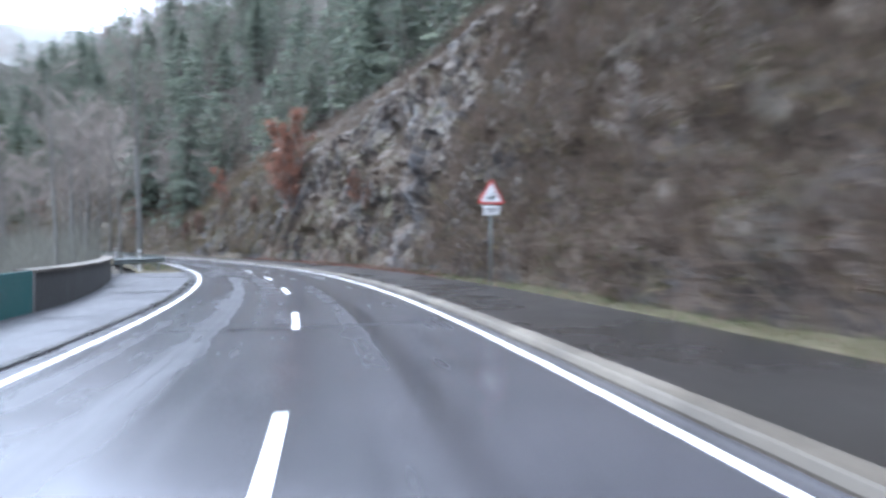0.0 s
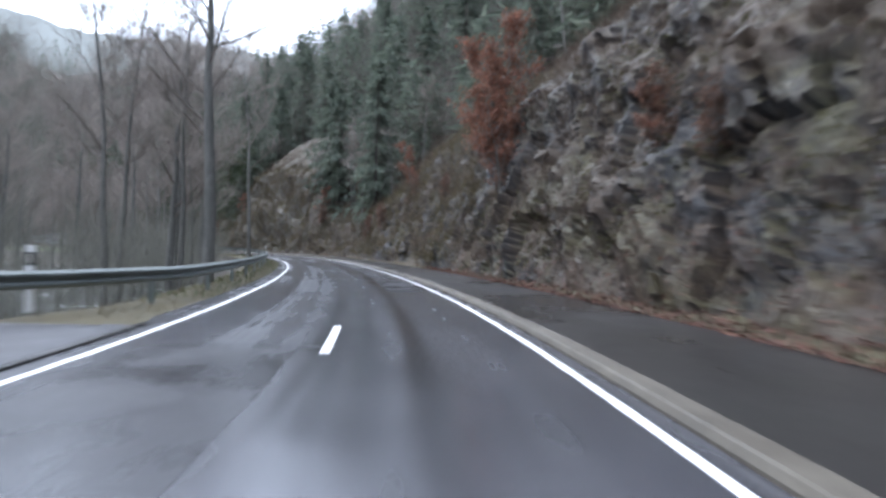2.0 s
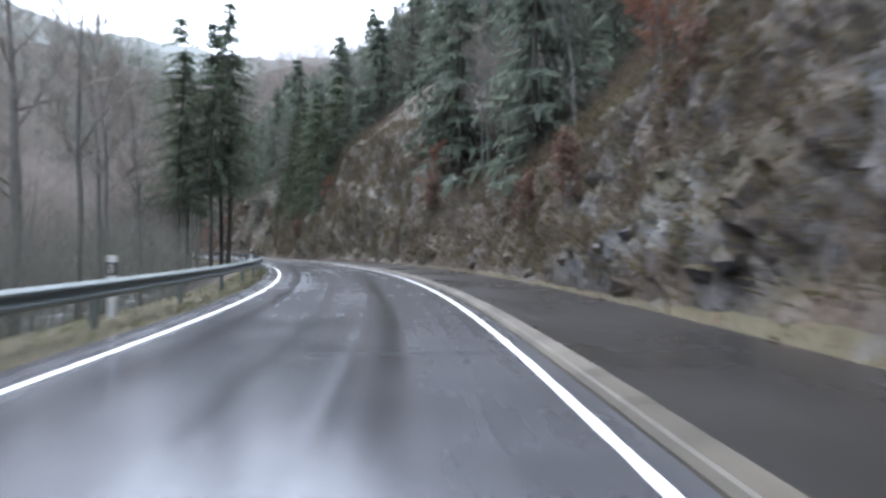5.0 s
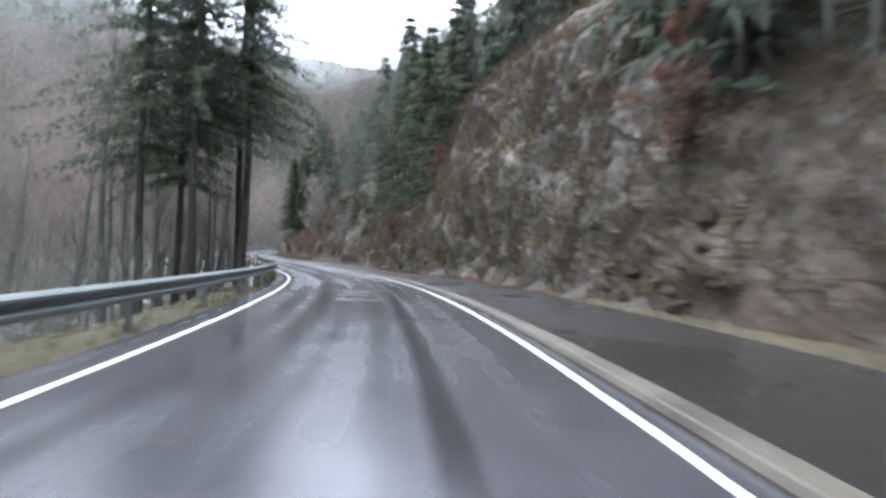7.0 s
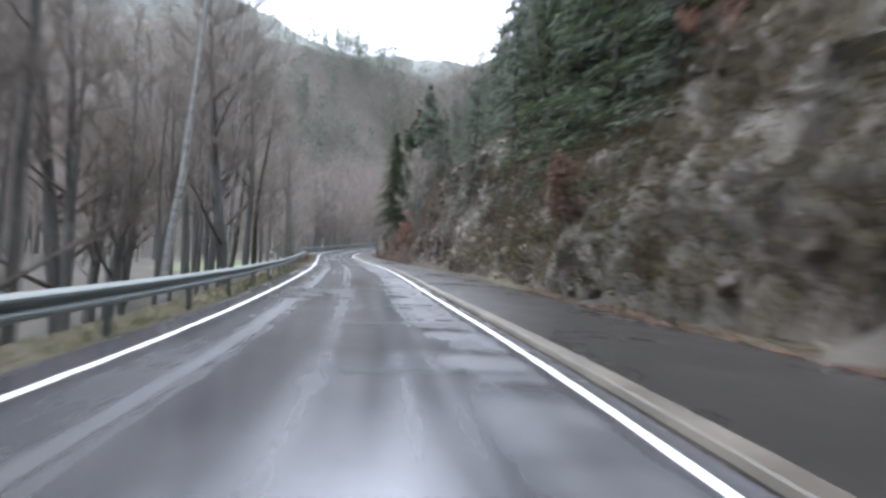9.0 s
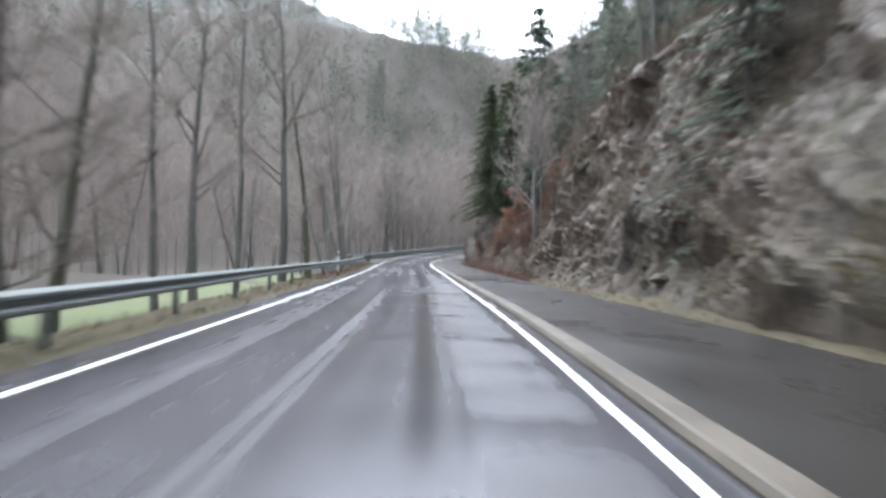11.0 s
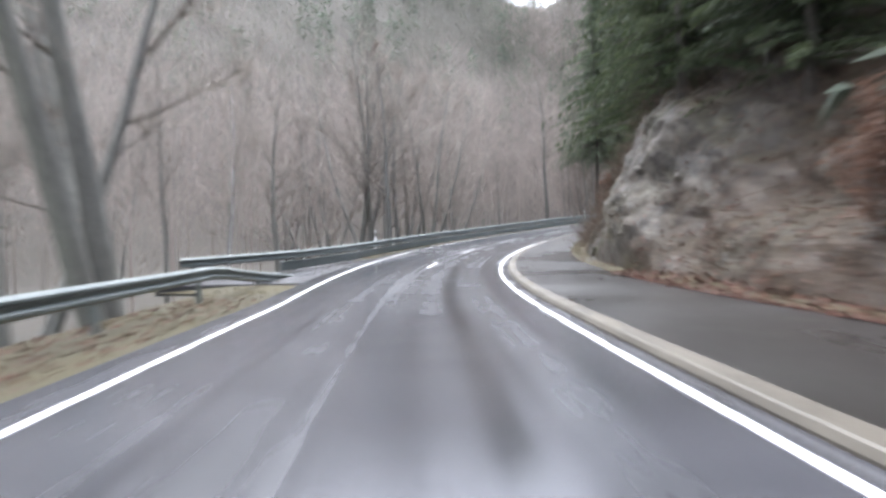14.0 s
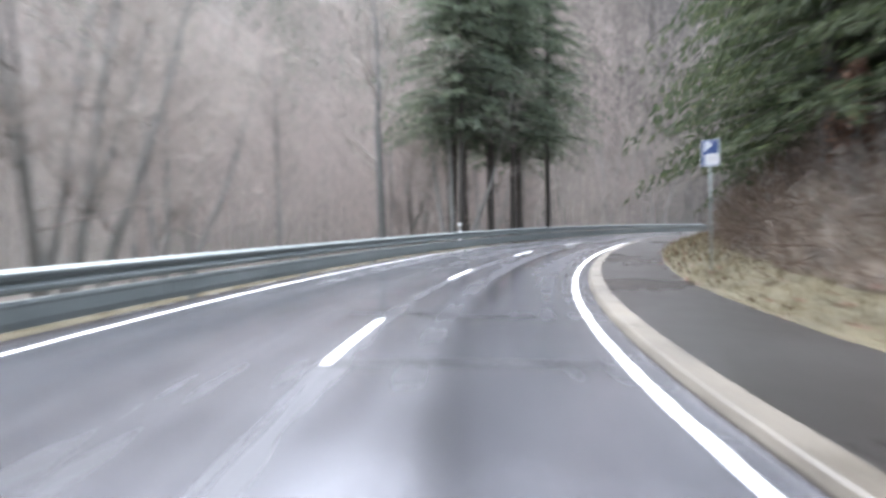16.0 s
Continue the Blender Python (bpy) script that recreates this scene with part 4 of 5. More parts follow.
P0 = cliff_points(S, Vv)
outw = np.array([(-math.cos(heading(s)), -math.sin(heading(s)), 0.9) for s in S])
reps = 14
P = np.repeat(P0, reps, 0) + RNG.normal(size=(len(P0) * reps, 3)) * 0.18
D = np.repeat(outw, reps, 0) + RNG.normal(size=P.shape) * 0.75
half = len(P) * 2 // 3
tagged(part("brushwood", shards("brushwood", P[:half], D[:half], RNG.uniform(0.4, 1.5, half), RNG.uniform(0.012, 0.032, half), M_BRAMBLE)), "dry brown brambles and stalks on the rock", "brushwood", kind="stuff")
rest = len(P) - half
tagged(part("tussocks", shards("tussocks", P[half:], D[half:], RNG.uniform(0.2, 0.6, rest), RNG.uniform(0.03, 0.07, rest), M_BLADE)), "olive grass tussocks on the rock ledges", "grass", kind="stuff")


# low evergreen growth in patches: ivy, ferns and moss
S, V = RNG.uniform(-12, 250, 2900), 0.4 + 15 * RNG.uniform(0, 1, 2900) ** 1.1
keep = soft_noise(np.stack([S * 0.16, V * 0.35, S * 0], 1), 93) + np.interp(S, (-12, 22, 30, 52, 60, 78, 100, 172, 180, 212, 218, 250), (0.35, 0.3, -0.35, -0.3, 0.2, 0, -0.1, 0.1, -0.4, -0.2, 0.4, 0.4)) > 0.05
P0 = cliff_points(S[keep], V[keep])
P = np.repeat(P0, 34, 0) + RNG.normal(size=(len(P0) * 34, 3)) * (0.34, 0.34, 0.28)
tagged(part("undergrowth", flakes("undergrowth", P, RNG.normal(size=P.shape) + (0, 0, 0.6), RNG.uniform(0.04, 0.11, len(P)), M_IVY)), "olive-green low growth of ivy and fern on the ledges", "undergrowth", kind="stuff")


# ---- trees ----
class Limbs:
    def __init__(self):
        self.v, self.f = [], []

    def limb(self, pts, radii, sides):
        base = len(self.v)
        for i, (c, r) in enumerate(zip(pts, radii)):
            d = (pts[min(i + 1, len(pts) - 1)] - pts[max(i - 1, 0)]).normalized()
            a = d.orthogonal().normalized()
            b = d.cross(a)
            for k in range(sides):
                w = 2 * math.pi * k / sides
                self.v.append(c + (a * math.cos(w) + b * math.sin(w)) * r)
        for i in range(len(pts) - 1):
            for k in range(sides):
                p, q = base + i * sides, base + (i + 1) * sides
                self.f.append((p + k, p + (k + 1) % sides, q + (k + 1) % sides, q + k))

    def sliver(self, p, d, length, w):
        a = d.orthogonal().normalized() * (w / 2)
        base = len(self.v)
        self.v += [p - a, p + a, p + d * length]
        self.f.append((base, base + 1, base + 2))

    def mesh(self, name, material, smooth=True):
        return from_arrays(name, self.v, self.f, material, smooth)


def bent(rnd, p, d, length, n, droop=0.0, wild=0.25):
    pts = [p]
    for _ in range(n):
        d = (d + Vector((rnd.uniform(-wild, wild), rnd.uniform(-wild, wild), rnd.uniform(-wild, wild) * 0.6 + droop))).normalized()
        pts.append(pts[-1] + d * (length / n))
    return pts, d


def bare_tree(name, seed, h, r, label, first=0.3, forks=16, spread=1.0, lean=(0, 0), bark=None, leaves=0, stems=1, fine=True, leaf=None, limb=1.0):
    """A leafless tree: trunk of its own, crown of limbs and twigs, and what leaves it kept."""
    rnd = random.Random(seed)
    root = thing(name, None, label, "tree")
    trunk, crown = Limbs(), Limbs()
    leaf_p = []
    for st in range(stems):
        d0 = Vector((lean[0] + (rnd.uniform(-0.3, 0.3) if stems > 1 else 0), lean[1] + (rnd.uniform(-0.3, 0.3) if stems > 1 else 0), 1)).normalized()
        n = 10
        tp, _ = bent(rnd, Vector((rnd.uniform(-0.2, 0.2) * (stems > 1), rnd.uniform(-0.2, 0.2) * (stems > 1), -0.5)), d0, h * 0.86, n, 0.03, 0.07)
        tr = [r * (1.25 if i == 0 else 1.0) * (1 - 0.86 * i / n) for i in range(n + 1)]
        trunk.limb(tp, tr, 8)
        for k in range(forks):
            q = first + (0.97 - first) * (k + rnd.random()) / forks
            i = min(n - 1, int(q * n))
            f = q * n - i
            p = tp[i].lerp(tp[i + 1], f)
            az = rnd.uniform(0, 6.283)
            up = rnd.uniform(0.35, 1.3)
            d = Vector((math.cos(az) * spread, math.sin(az) * spread, up)).normalized()
            ln = h * rnd.uniform(0.16, 0.34) * (1.15 - 0.75 * q)
            bp, _ = bent(rnd, p, d, ln, 4, 0.06, 0.22)
            rr = tr[i] * rnd.uniform(0.25, 0.45) * limb
            crown.limb(bp, [rr, rr * 0.75, rr * 0.5, rr * 0.3, rr * 0.12], 5)
            for _ in range(9 if fine and h > 5 else 6):
                m = rnd.uniform(0.2, 1.0) * 4
                j = min(3, int(m))
                sp = bp[j].lerp(bp[j + 1], m - j)
                sd = (d + Vector((rnd.uniform(-1, 1), rnd.uniform(-1, 1), rnd.uniform(-0.3, 0.8)))).normalized()
                sl = ln * rnd.uniform(0.25, 0.5)
                cp, sd2 = bent(rnd, sp, sd, sl, 2, 0.04, 0.25)
                crown.limb(cp, [rr * 0.28, rr * 0.18, 0.006], 3)
                for _ in range(13 if fine and h > 5 else 7 if fine else 5):
                    e = rnd.random() * 2
                    j2 = min(1, int(e))
                    ep = cp[j2].lerp(cp[j2 + 1], e - j2)
                    ed = (sd2 + Vector((rnd.uniform(-1, 1), rnd.uniform(-1, 1), rnd.uniform(-0.5, 0.9)))).normalized()
                    el = rnd.uniform(0.4, 1.1) * h / 16
                    crown.sliver(ep, ed, el, 0.017)
                    if leaves and rnd.random() < 0.36:
                        leaf_p += [ep + ed * el * rnd.random() + Vector((rnd.gauss(0, 0.12), rnd.gauss(0, 0.12), rnd.gauss(0, 0.12))) for _ in range(leaves)]
    part("trunk", trunk.mesh("trunk", bark or M_BARK), None, root)
    part("crown", crown.mesh("crown", M_TWIG if fine else M_GREY), None, root)
    if leaf_p:
        P = np.array([tuple(p) for p in leaf_p])
        part("foliage", flakes("foliage", P, RNG.normal(size=P.shape), RNG.uniform(0.06, 0.14, len(P)), leaf or M_BEECH), None, root, "withered russet leaves")
    return root


def conifer(name, seed, h, r, label, first=0.12, width=0.24, tiers=30, fine=True, needle=None, dense=0):
    """A spruce: straight trunk and drooping sprays in uneven whorls."""
    rnd = random.Random(seed)
    rng = np.random.default_rng(seed)
    root = thing(name, None, label, "tree")
    trunk = Limbs()
    tp, _ = bent(rnd, Vector((0, 0, -0.5)), Vector((0, 0, 1)), h + 0.3, 8, 0.05, 0.03)
    trunk.limb(tp, [r * (1 - 0.93 * i / 8) for i in range(9)], 8)
    boughs = Limbs()
    P, D, L, W = [], [], [], []
    for t in range(tiers):
        q = first + (1 - first) * (t + rnd.random()) / tiers
        reach = h * width * (1.02 - q) ** 0.8 * rnd.uniform(0.7, 1.15) + 0.25
        for k in range(rnd.randint(4, 6) if fine else 5):
            az = rnd.uniform(0, 6.283)
            ln = reach * rnd.uniform(0.6, 1.1)
            o = Vector((math.cos(az), math.sin(az), 0))
            c = Vector((0, 0, q * h))
            steps = (7 + 3 * dense) if fine else 4
            boughs.sliver(c, Vector((o.x, o.y, -0.28)), ln, 0.06)
            for i in range(steps):
                f = (i + 0.6) / steps
                p = c + o * ln * f + Vector((0, 0, -0.30 * ln * f * f))
                for sgn in ((-1, 1, -1, 1, 0, 0) if dense > 1 else (-1, 1, -1, 1) if fine else (-1, 1, 0, 0)):
                    side = Vector((-o.y, o.x, 0)) * sgn
                    d = (o * 0.6 + side * 0.9 + Vector((rnd.uniform(-0.25, 0.25), rnd.uniform(-0.25, 0.25), -0.35 - (0.75 if sgn == 0 else 0))))
                    P.append(p + Vector((rnd.gauss(0, 0.06), rnd.gauss(0, 0.06), rnd.gauss(0, 0.06))))
                    D.append(d)
                    L.append((1.0, 0.9, 0.8)[dense] * (0.18 + (0.08 if fine else 0.14) * ln * (1 - 0.6 * f)) * rnd.uniform(0.6, 1.3) * (1.15 if fine else 2.0))
                    W.append(rnd.uniform(0.07, 0.15) * ((1, 0.8, 0.62)[dense] if fine else 2.4))
    part("trunk", trunk.mesh("trunk", M_TRUNK), None, root)
    tagged(part("branching", boughs.mesh("branching", M_TRUNK), None, root), kind="stuff")
    part("crown", shards("crown", np.array([tuple(p) for p in P]), np.array([tuple(d) for d in D]), np.array(L), np.array(W), needle or M_HAZY_NEEDLE), None, root, "dark green drooping needle sprays")
    return root


def place(proto, spots, group, first_used):
    """Stands the tree at spots of (s, u, size, turn); the prototype itself takes the first free spot."""
    for s, u, size, turn in spots:
        m = Matrix.Translation(on_ground(s, u, 0.15)) @ Matrix.Rotation(radians(turn), 4, "Z") @ Matrix.Scale(size, 4)
        if proto.name in first_used:
            ob = copy_thing(proto, m)
        else:
            ob = proto
            ob.matrix_basis = m
            first_used.add(proto.name)
        tagged(ob, group=group)


used = set()
far_bare = bare_tree("bare_tree", 7, 16, 0.15, "grey leafless tree deeper in the wood", 0.3, 16, 0.9, fine=False)
BANK = "bare trees on the river bank"
tall = bare_tree("bare_tree", 1, 19, 0.24, "tall bare grey-barked tree behind the guard rail", 0.35, 18)
slim = bare_tree("bare_tree", 2, 16, 0.14, "slender bare tree in the riverside wood", 0.45, 13, 0.8)
wide = bare_tree("bare_tree", 3, 15, 0.27, "broad bare tree with low spreading limbs", 0.18, 20, 1.3)
multi = bare_tree("bare_tree", 4, 14, 0.15, "bare tree with several stems from one stool", 0.25, 9, 1.0, stems=3)
birch = bare_tree("birch", 5, 17, 0.13, "white-barked birch standing by the road", 0.4, 14, 0.8, bark=M_BIRCH)
mossy = bare_tree("bare_tree", 8, 15, 0.21, "upright bare tree with moss and ivy on its trunk", 0.14, 24, 1.5, bark=M_MOSSBARK, limb=0.6)
bent_tree = bare_tree("bare_tree", 6, 9, 0.17, "crooked bare tree leaning over the bank", 0.3, 12, 1.1, lean=(-0.25, 0.1))
place(tall, [(45.6, -4.75, 1.0, 20), (169, -5.4, 0.95, 80), (53, -7.5, 0.9, 200), (150, -6.5, 1.0, 140), (162.5, -6.9, 0.75, 310), (223.5, -7.2, 0.85, 70)], BANK, used)
place(slim, [(60.2, -4.4, 1.0, 10), (161.6, -7.8, 1.1, 60), (167, -6.9, 1.1, 160), (49, -6.4, 0.9, 120), (56, -8.0, 1.1, 220), (193, -6.5, 1.1, 10)], BANK, used)
place(birch, [(141.9, -6.1, 1.0, 0), (129.7, -5.1, 1.0, 90), (212, -9.5, 0.8, 45)], BANK, used)
place(multi, [(199.5, -7.3, 1.35, 0), (200.9, -5.9, 1.4, 75), (227, -11, 1.1, 90), (238, -20, 1.2, 200)], BANK, used)
place(mossy, [(175.4, -5.3, 1.0, 60), (152, -6.2, 0.95, 200), (157, -8.5, 1.0, 300)], BANK, used)
place(wide, [(139.5, -5.6, 1.1, 30), (232.5, -15.5, 1.2, 310)], BANK, used)
place(bent_tree, [(222.5, -10.4, 1.0, 150), (41, -13, 0.8, 40), (36.5, -12.2, 0.8, 100)], BANK, used)
rnd = random.Random(11)
kinds = (tall, slim, slim, wide, multi, slim)
for a, b, lo, hi, count, what in ((38, 98, -11.5, -6.5, 12, (slim,)), (45, 104, -21, -11, 16, (slim, tall)), (112, 150, -11.5, -6.0, 32, (slim, tall, slim, wide, slim)), (-10, 150, -48, -24, 34, (far_bare,)), (100, 150, -22, -8, 8, kinds), (150, 205, -48, -22, 22, (far_bare, wide)), (150, 200, -22, -9, 4, kinds), (206, 300, -40, -12, 34, (far_bare, multi)), (206, 260, -12, -7.5, 8, kinds)):
    for i in range(count):
        s = a + (b - a) * (i + rnd.random()) / count
        place(rnd.choice(what), [(s, rnd.uniform(lo, hi), rnd.uniform(0.7, 1.15), rnd.uniform(0, 360))], BANK, used)

fir = conifer("spruce", 21, 17, 0.2, "dark green spruce on the steep slope", 0.06, 0.25, 32)
fir_b = conifer("spruce", 22, 14, 0.17, "dense dark spruce with drooping branches", 0.04, 0.30, 28, needle=M_SPRUCE, dense=1)
far_fir = conifer("spruce", 24, 16, 0.2, "spruce higher up on the wooded slope", 0.06, 0.24, 24, fine=False)
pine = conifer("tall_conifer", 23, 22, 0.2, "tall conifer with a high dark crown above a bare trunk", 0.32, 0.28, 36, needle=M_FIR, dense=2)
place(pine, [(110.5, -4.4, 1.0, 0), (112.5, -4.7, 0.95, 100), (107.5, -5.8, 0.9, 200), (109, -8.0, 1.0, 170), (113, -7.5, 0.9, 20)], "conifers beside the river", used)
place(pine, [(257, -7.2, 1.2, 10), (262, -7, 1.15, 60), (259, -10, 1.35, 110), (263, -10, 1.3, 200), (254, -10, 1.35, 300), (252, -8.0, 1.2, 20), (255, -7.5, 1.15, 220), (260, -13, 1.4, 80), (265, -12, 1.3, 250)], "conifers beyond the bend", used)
SLOPE = "trees on the hillside"
for a, b, lo, hi, count, what in ((-10, 60, 17, 60, 24, (far_bare, far_bare, far_fir)), (55, 104, 16, 60, 48, (far_fir, far_bare, far_bare, far_bare)), (82, 104, 10.5, 16, 12, (far_fir, slim, slim, far_bare)), (104, 126, 16, 60, 18, (far_fir, far_bare)), (126, 150, 12.5, 55, 26, (far_fir, far_fir, far_bare)),
                                  (126, 135, 9.5, 12.5, 6, (fir_b, fir)), (136, 150, 11, 14, 5, (fir, fir_b)), (150, 178, 16, 55, 20, (far_bare, far_bare, far_fir)), (178, 204, 12, 50, 22, (far_bare, far_bare, far_fir)), (203, 262, 12, 40, 34, (far_fir, far_fir, fir)), (205, 236, 12, 15, 9, (fir_b, fir)),
                                  (244, 262, 9.4, 12, 14, (fir_b, fir, fir_b)), (262, 322, 7.6, 24, 24, (far_fir, fir_b, far_fir)), (205, 213, 12, 14, 3, (fir, fir_b))):
    for i in range(count):
        s = a + (b - a) * (i + rnd.random()) / count
        place(rnd.choice(what), [(s, rnd.uniform(lo, hi), rnd.uniform(0.75, 1.2), rnd.uniform(0, 360))], SLOPE, used)
place(tall, [(179.2, 8.8, 0.85, 30)], SLOPE, used)
place(slim, [(180.6, 9.4, 1.0, 130), (186, 10.5, 0.9, 50), (191, 11, 1.0, 240)], SLOPE, used)

# beeches and bushes that kept their leaves
beech = bare_tree("beech", 31, 9, 0.11, "young beech with withered russet leaves on the rock", 0.1, 20, 0.9, leaves=5)
bush = bare_tree("beech_bush", 32, 3.2, 0.05, "low beech bush with orange-brown withered leaves", 0.05, 13, 1.1, leaves=2, stems=2, leaf=M_BUSH)


def perch(proto, spots, group):
    for s, v, size, turn in spots:
        m = Matrix.Translation(cliff_point(s, v) - Vector((0, 0, 0.15))) @ Matrix.Rotation(radians(turn), 4, "Z") @ Matrix.Scale(size, 4)
        if proto.name in used:
            ob = copy_thing(proto, m)
        else:
            ob = proto
            ob.matrix_basis = m
            used.add(proto.name)
        tagged(ob, group=group)


perch(fir_b, [(212.5, 8.5, 0.7, 10), (216, 7.5, 0.7, 80), (219.5, 6.5, 0.8, 200), (223, 5.6, 0.8, 300), (226.5, 6.0, 0.75, 40), (230, 6.4, 0.75, 120), (234, 7.2, 0.75, 260), (238, 6.4, 0.8, 20), (242, 5.8, 0.85, 160), (246, 5.6, 0.85, 70)], SLOPE)
perch(fir, [(214, 8.5, 1.0, 0), (221, 8.5, 1.05, 90), (228, 8.0, 1.05, 180), (217.5, 10.5, 1.1, 60), (224.5, 10.5, 1.1, 20), (231, 10.5, 1.1, 220), (236, 9.5, 0.9, 270), (243, 8.5, 0.9, 45), (205.5, 7.5, 0.75, 45), (209.5, 8.2, 0.8, 145)], SLOPE)
perch(fir_b, [(215 + 2.6 * i, 7.2 + (i * 5) % 4, 1.0 + 0.07 * (i % 4), 77 * i) for i in range(12)], SLOPE)
perch(fir_b, [(235, 4.6, 0.65, 15), (239.5, 4.3, 0.7, 95), (244, 4.2, 0.8, 190), (248.5, 4.4, 0.85, 280), (253, 4.2, 0.9, 40)], SLOPE)
over = conifer("spruce", 26, 17, 0.22, "large dark spruce with boughs hanging over the bank", 0.05, 0.30, 50, needle=M_SPRUCE, dense=2)
perch(over, [(236, 3.6, 1.0, 0), (240, 3.2, 0.95, 120), (231, 4.6, 1.0, 240), (226, 5.4, 1.0, 60), (245, 3.4, 1.0, 180), (250, 3.8, 1.0, 300), (238, 6.5, 1.05, 30), (243.5, 6.0, 1.05, 150), (233.5, 7.0, 1.05, 270), (228.5, 7.5, 1.05, 90), (235, 9.5, 1.15, 200), (241, 9.0, 1.15, 100), (247, 8.0, 1.15, 10), (229.5, 10, 1.15, 330), (255, 5.0, 1.1, 50), (224, 8.5, 1.05, 145), (219, 7.5, 1.0, 215), (204, 6.6, 0.9, 15), (208.5, 6.4, 0.9, 250), (213, 5.8, 0.9, 130)], SLOPE)
LEAFY = "beeches that kept their leaves"
perch(beech, [(52.6, 4.4, 0.8, 60), (39, 4.6, 0.36, 20), (53.7, 5.4, 1.4, 0), (54.8, 7.0, 1.3, 130), (76, 7.5, 0.75, 60), (100.5, 6.5, 0.6, 200), (180.5, 4.5, 0.75, 250), (188, 2.4, 0.6, 20), (126, 7, 0.6, 300), (192, 4.5, 0.7, 100)], LEAFY)
perch(bush, [(39, 5.0, 1.0, 0), (36.5, 4.2, 0.8, 90), (74, 6.0, 1.0, 200), (79, 3.5, 1.1, 20), (82, 2.5, 1.0, 70), (98.5, 4.5, 1.0, 140), (131, 2.5, 1.0, 50), (134, 3.5, 0.9, 0), (176, 1.5, 0.7, 0), (182, 2.8, 0.8, 160),
             (189.5, 1.6, 0.75, 210), (193, 3.2, 1.0, 300), (196.5, 1.6, 0.7, 40), (199, 3.0, 0.9, 260), (150, 6.5, 0.8, 20), (64, 5.5, 0.8, 40)], LEAFY)

place(fir, [(128 + 2.6 * i, 9.5 + (i * 7) % 11, 0.95 + 0.05 * (i % 5), 50 * i) for i in range(12)], SLOPE, used)
place(far_bare, [(146 + 2.4 * i, 12 + (i * 5) % 9, 1.0 + 0.04 * (i % 4), 70 * i) for i in range(12)], SLOPE, used)
scrub = bare_tree("shrub", 33, 2.4, 0.03, "dry brown leafless shrub on the steep bank", 0.05, 11, 1.2, stems=2, fine=True)
perch(scrub, [(s, v, z, t) for s, v, z, t in ((216, 3.4, 1.1, 50), (218.5, 1.8, 0.9, 100), (221, 3.2, 1.0, 150), (224, 2.0, 1.0, 200), (227, 3.0, 1.1, 250), (230, 1.6, 0.9, 300), (233, 2.8, 1.0, 20), (238.5, 1.8, 1.0, 70), (86, 2.2, 1.2, 10), (89, 3.4, 1.2, 80), (92, 2.0, 1.3, 140), (95, 3.0, 1.1, 210),
                                                 (48, 8.0, 1.1, 30), (31, 7.0, 1.2, 60), (25, 5.0, 1.0, 90), (21, 7.5, 1.1, 120), (12, 4.0, 1.2, 150), (9, 6.0, 1.3, 10), (15, 2.2, 0.9, 40), (42, 3.0, 1.0, 200), (58, 3.2, 1.0, 230), (66, 3.6, 1.0, 260), (152, 4.2, 1.0, 15), (157, 2.6, 1.0, 75), (163, 5.0, 1.1, 135))], "shrubs on the rock and bank")
for i in range(26):
    perch(scrub if i % 4 else bush, [(216 + 1.15 * i, rnd.uniform(1.6, 5.0), rnd.uniform(0.4, 0.9), rnd.uniform(0, 360))], "shrubs on the rock and bank")

# ---- far woods on the valley sides ----
def woods(name, s0, s1, u0, u1, count, label, share, k, wide, tall_by=1.0, twig=None):
    """Trees scattered over a stretch of the road's grid."""
    S, U = RNG.uniform(s0, s1, count), RNG.uniform(u0, u1, count)
    base = np.array([rp(s, u) for s, u in zip(S, U)])
    _, off = nearest(base[:, 0], base[:, 1])
    keep = np.abs(off) > (11.0 if u0 < 0 < u1 else min(abs(u0), abs(u1)) * 0.9)
    grow(name, base[keep], label, share, k, wide, tall_by, twig)


def grow(name, base, label, share, k, wide, tall_by, twig):
    base[:, 2] = ground_z(base[:, 0], base[:, 1])
    dark = RNG.uniform(0, 1, len(base)) < share
    H = RNG.uniform(10, 18, len(base)) * tall_by
    for sel, needles in ((~dark, False), (dark, True)):
        b, h = base[sel], H[sel]
        if not len(b):
            continue
        t = RNG.uniform(0.1 if needles else 0.2, 1, (len(b), k))
        rad = (h[:, None] * 0.17 * (1.03 - t)) if needles else h[:, None] * 0.2 * np.sqrt(np.clip(1 - (2 * t - 1.15) ** 2, 0.05, 1))
        az = RNG.uniform(0, 6.283, t.shape)
        rr = rad * np.sqrt(RNG.uniform(0.1, 1, t.shape))
        P = np.stack([b[:, :1] + np.cos(az) * rr, b[:, 1:2] + np.sin(az) * rr, b[:, 2:] + t * h[:, None]], 2).reshape(-1, 3)
        out = np.stack([np.cos(az), np.sin(az), np.full(az.shape, -0.3 if needles else 1.5)], 2).reshape(-1, 3) + RNG.normal(size=P.shape) * 0.35
        P = np.concatenate([P, b - (0, 0, 0.5)])
        out = np.concatenate([out, np.tile((0, 0, 1.0), (len(b), 1))])
        L = np.concatenate([RNG.uniform(0.8, 2.4, len(out) - len(b)), h])
        W = np.concatenate([np.full(len(out) - len(b), 0.45 if needles else wide), np.full(len(b), 0.13)])
        tagged(part(name, shards(name, P, out, L, W, M_HAZY_NEEDLE if needles else (twig or M_PALE))), label, "woods", kind="stuff")


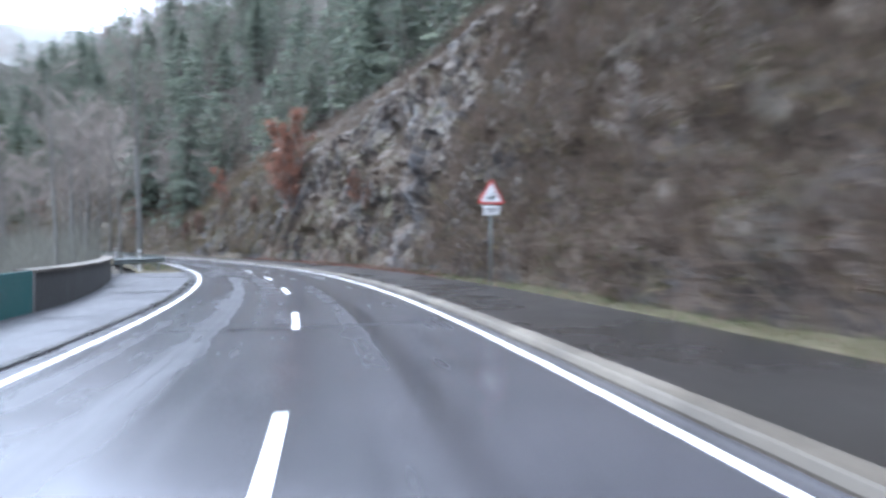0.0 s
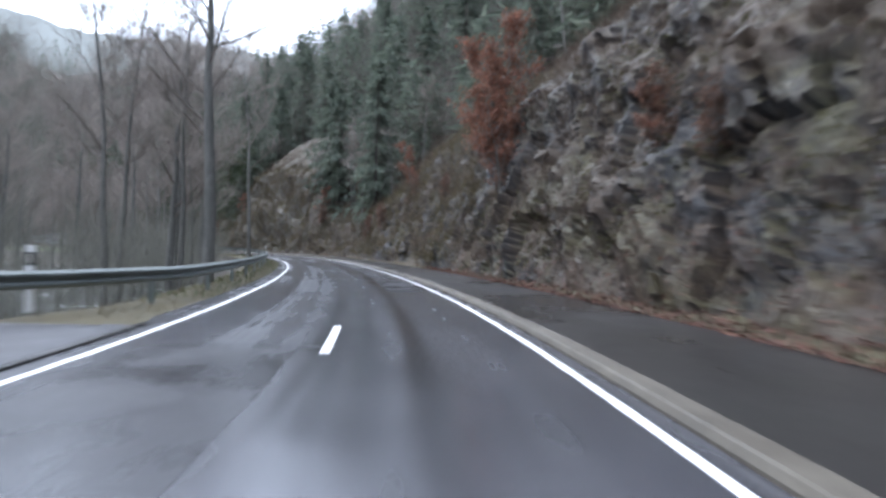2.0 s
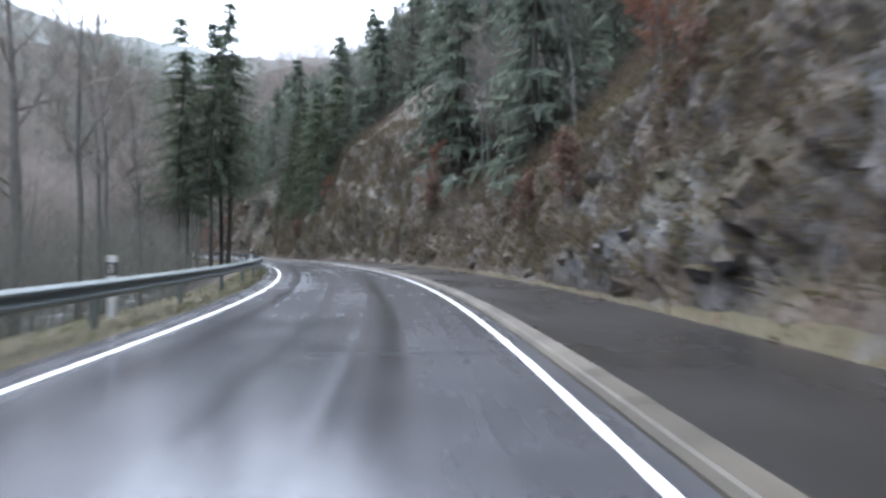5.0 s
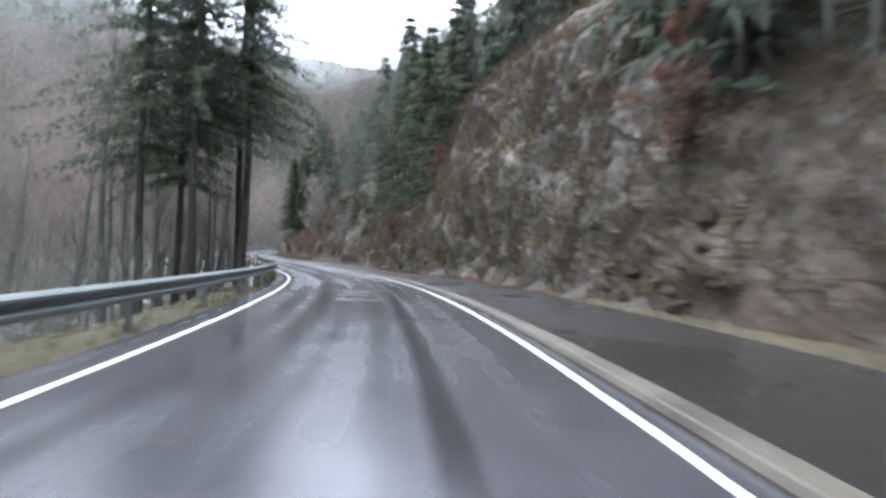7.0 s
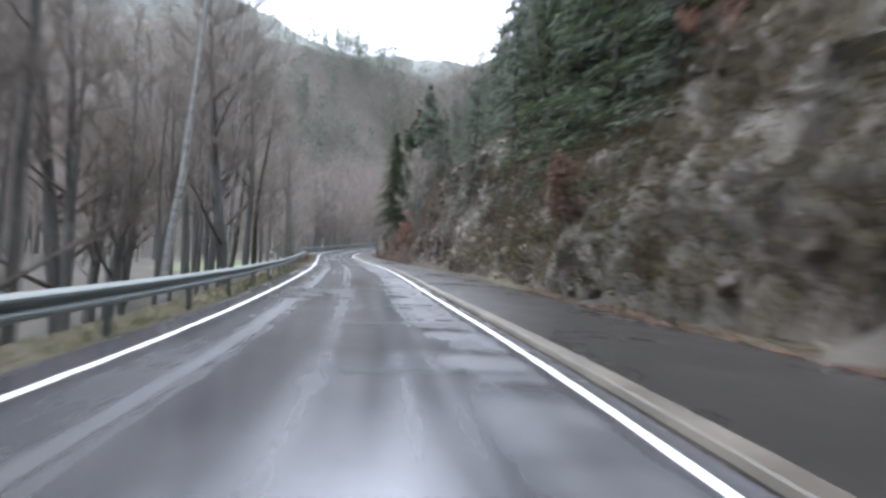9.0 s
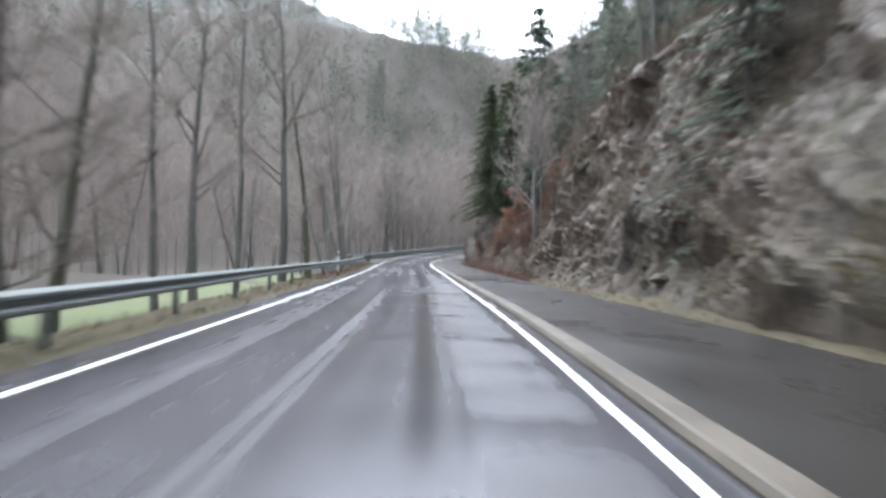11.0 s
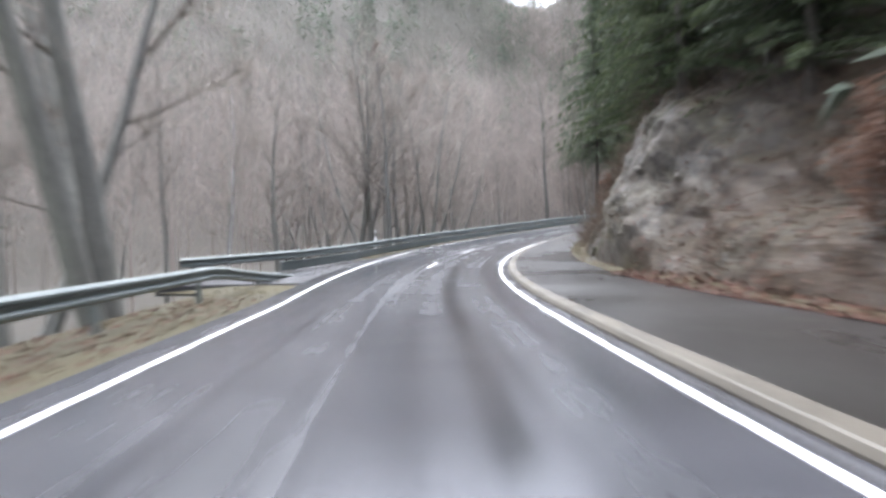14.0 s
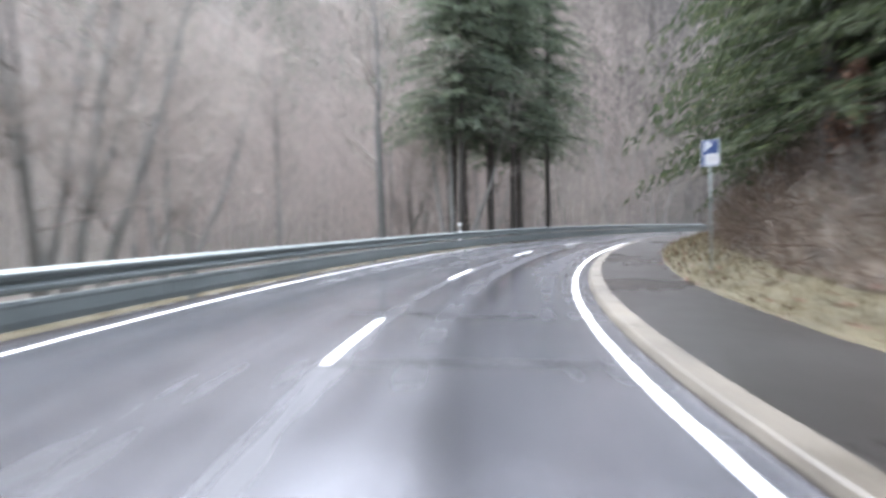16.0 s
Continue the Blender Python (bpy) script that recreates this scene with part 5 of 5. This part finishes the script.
woods("far_woods", -60, 330, -170, -55, 2200, "pale grey woods on the far side of the valley", 0.2, 95, 0.17, 1.1, M_GREY)
woods("upper_woods", -40, 150, 55, 170, 900, "dark mixed woods high on the near hillside", 0.65, 90, 0.17, 1.1, M_DUSK)
woods("upper_woods", 150, 330, 55, 170, 500, "mixed woods high on the near hillside", 0.4, 90, 0.15, 1.0, M_PALE)
woods("hillside_woods", -30, 130, 17, 58, 560, "brown and dark green woods above the rock", 0.45, 150, 0.085, 1.0, M_DUSK)
woods("hillside_woods", 130, 205, 17, 58, 260, "grey-brown and dark green woods above the rock", 0.25, 150, 0.08, 1.0, M_GREY)
woods("river_woods", -20, 150, -60, -24, 640, "grey leafless woods beyond the river", 0.0, 330, 0.06, 1.4, M_GREY)
woods("thicket", -20, 150, -36, -25, 260, "grey leafless riverside thicket on the far bank", 0.0, 130, 0.05, 0.45, M_GREY)
woods("thicket", 37, 112, -13, -6.8, 110, "grey leafless undergrowth on the river bank", 0.0, 120, 0.022, 0.3, M_GREY)
woods("bend_woods", 150, 330, -55, -20, 560, "brown-grey leafless woods behind the meadow", 0.0, 420, 0.042, 1.45)
woods("end_woods", 292, 410, -105, 80, 800, "misty brown-grey woods closing the valley beyond the bend", 0.0, 170, 0.11, 1.6)
woods("upper_woods", 325, 455, 30, 210, 520, "misty woods on the hill beyond the bend", 0.1, 130, 0.16, 1.4)
far_spots = np.stack([RNG.uniform(-480, 120, 5200), RNG.uniform(40, 560, 5200), np.zeros(5200)], 1)
along, off = nearest(far_spots[:, 0], far_spots[:, 1])
grow("distant_woods", far_spots[(off < -160) | (off > 165) | ((along > 325) & (np.abs(off) > 90))], "dim grey-brown woods on the far hills", 0.25, 48, 0.3, 1.3, M_GREY)
woods("bend_woods", 206, 330, -20, -10, 90, "brown-grey leafless young trees behind the guard rail", 0.0, 260, 0.022, 0.8)

# ---- kerb of single stones ----
kerb = thing("kerb", Matrix.Translation(rp(100, EDGE)), "pale weathered concrete kerb between road and footpath", "kerb", kind="structure")
kc = kerb.matrix_world.translation
bm = bmesh.new()
sec = [(0.0, -0.15), (0.0, 0.03), (0.035, 0.085), (0.06, 0.10), (0.28, 0.105), (0.29, 0.095), (0.29, -0.15)]
ends = [[bm.verts.new((x, y, z)) for x, z in sec] for y in (0.004, 0.996)]
for j in range(len(sec)):
    k = (j + 1) % len(sec)
    bm.faces.new((ends[0][j], ends[0][k], ends[1][k], ends[1][j]))
bm.faces.new(ends[0])
bm.faces.new(ends[1])
stone_me = finish(bm, "kerb_stone", M_KERB)
for i in range(292):
    s = -18 + i
    a, b = rp(s, EDGE + 0.27, rnd.uniform(-0.004, 0.004)), rp(s + 1, EDGE + 0.27)
    d = b - a
    m = Matrix.Translation(a - kc) @ Matrix.Rotation(math.atan2(-d.x, d.y), 4, "Z") @ Matrix.Rotation(math.atan2(d.z, d.xy.length), 4, "X") @ Matrix.Diagonal((1, d.length, 1, 1))
    part("kerb_stone", stone_me, None, kerb, m=m)
part("kerb_run", sweep([(EDGE + 0.27 + x, z) for x, z in sec], 274, S_B, 1.5, kc), M_KERB, kerb)

# ---- loose blocks standing out of the rock ----
shapes = []
for k in range(7):
    bm = bmesh.new()
    for _ in range(13):
        v = Vector((rnd.gauss(0, 1), rnd.gauss(0, 1), rnd.gauss(0, 1))).normalized()
        bm.verts.new((v.x * 0.62, v.y * 0.5, v.z * 0.42))
    hull = bmesh.ops.convex_hull(bm, input=bm.verts)
    bmesh.ops.delete(bm, geom=[g for g in hull["geom_interior"] if isinstance(g, bmesh.types.BMVert)], context="VERTS")
    shapes.append(finish(bm, "rock", M_CLIFF))
placed = 0
while placed < 170:
    s = rnd.uniform(-8, 214)
    c = float(cliff_height(s))
    if c < 3:
        continue
    p = cliff_point(s, rnd.uniform(0.3, c * 0.95))
    m = Matrix.Translation(p) @ Matrix.Rotation(rnd.uniform(0, 6.28), 4, "Z") @ Matrix.Rotation(rnd.uniform(-0.6, 0.6), 4, "X") @ Matrix.Scale(rnd.uniform(0.3, 0.8), 4)
    part("rock", rnd.choice(shapes), None, cliff, m=m)
    placed += 1
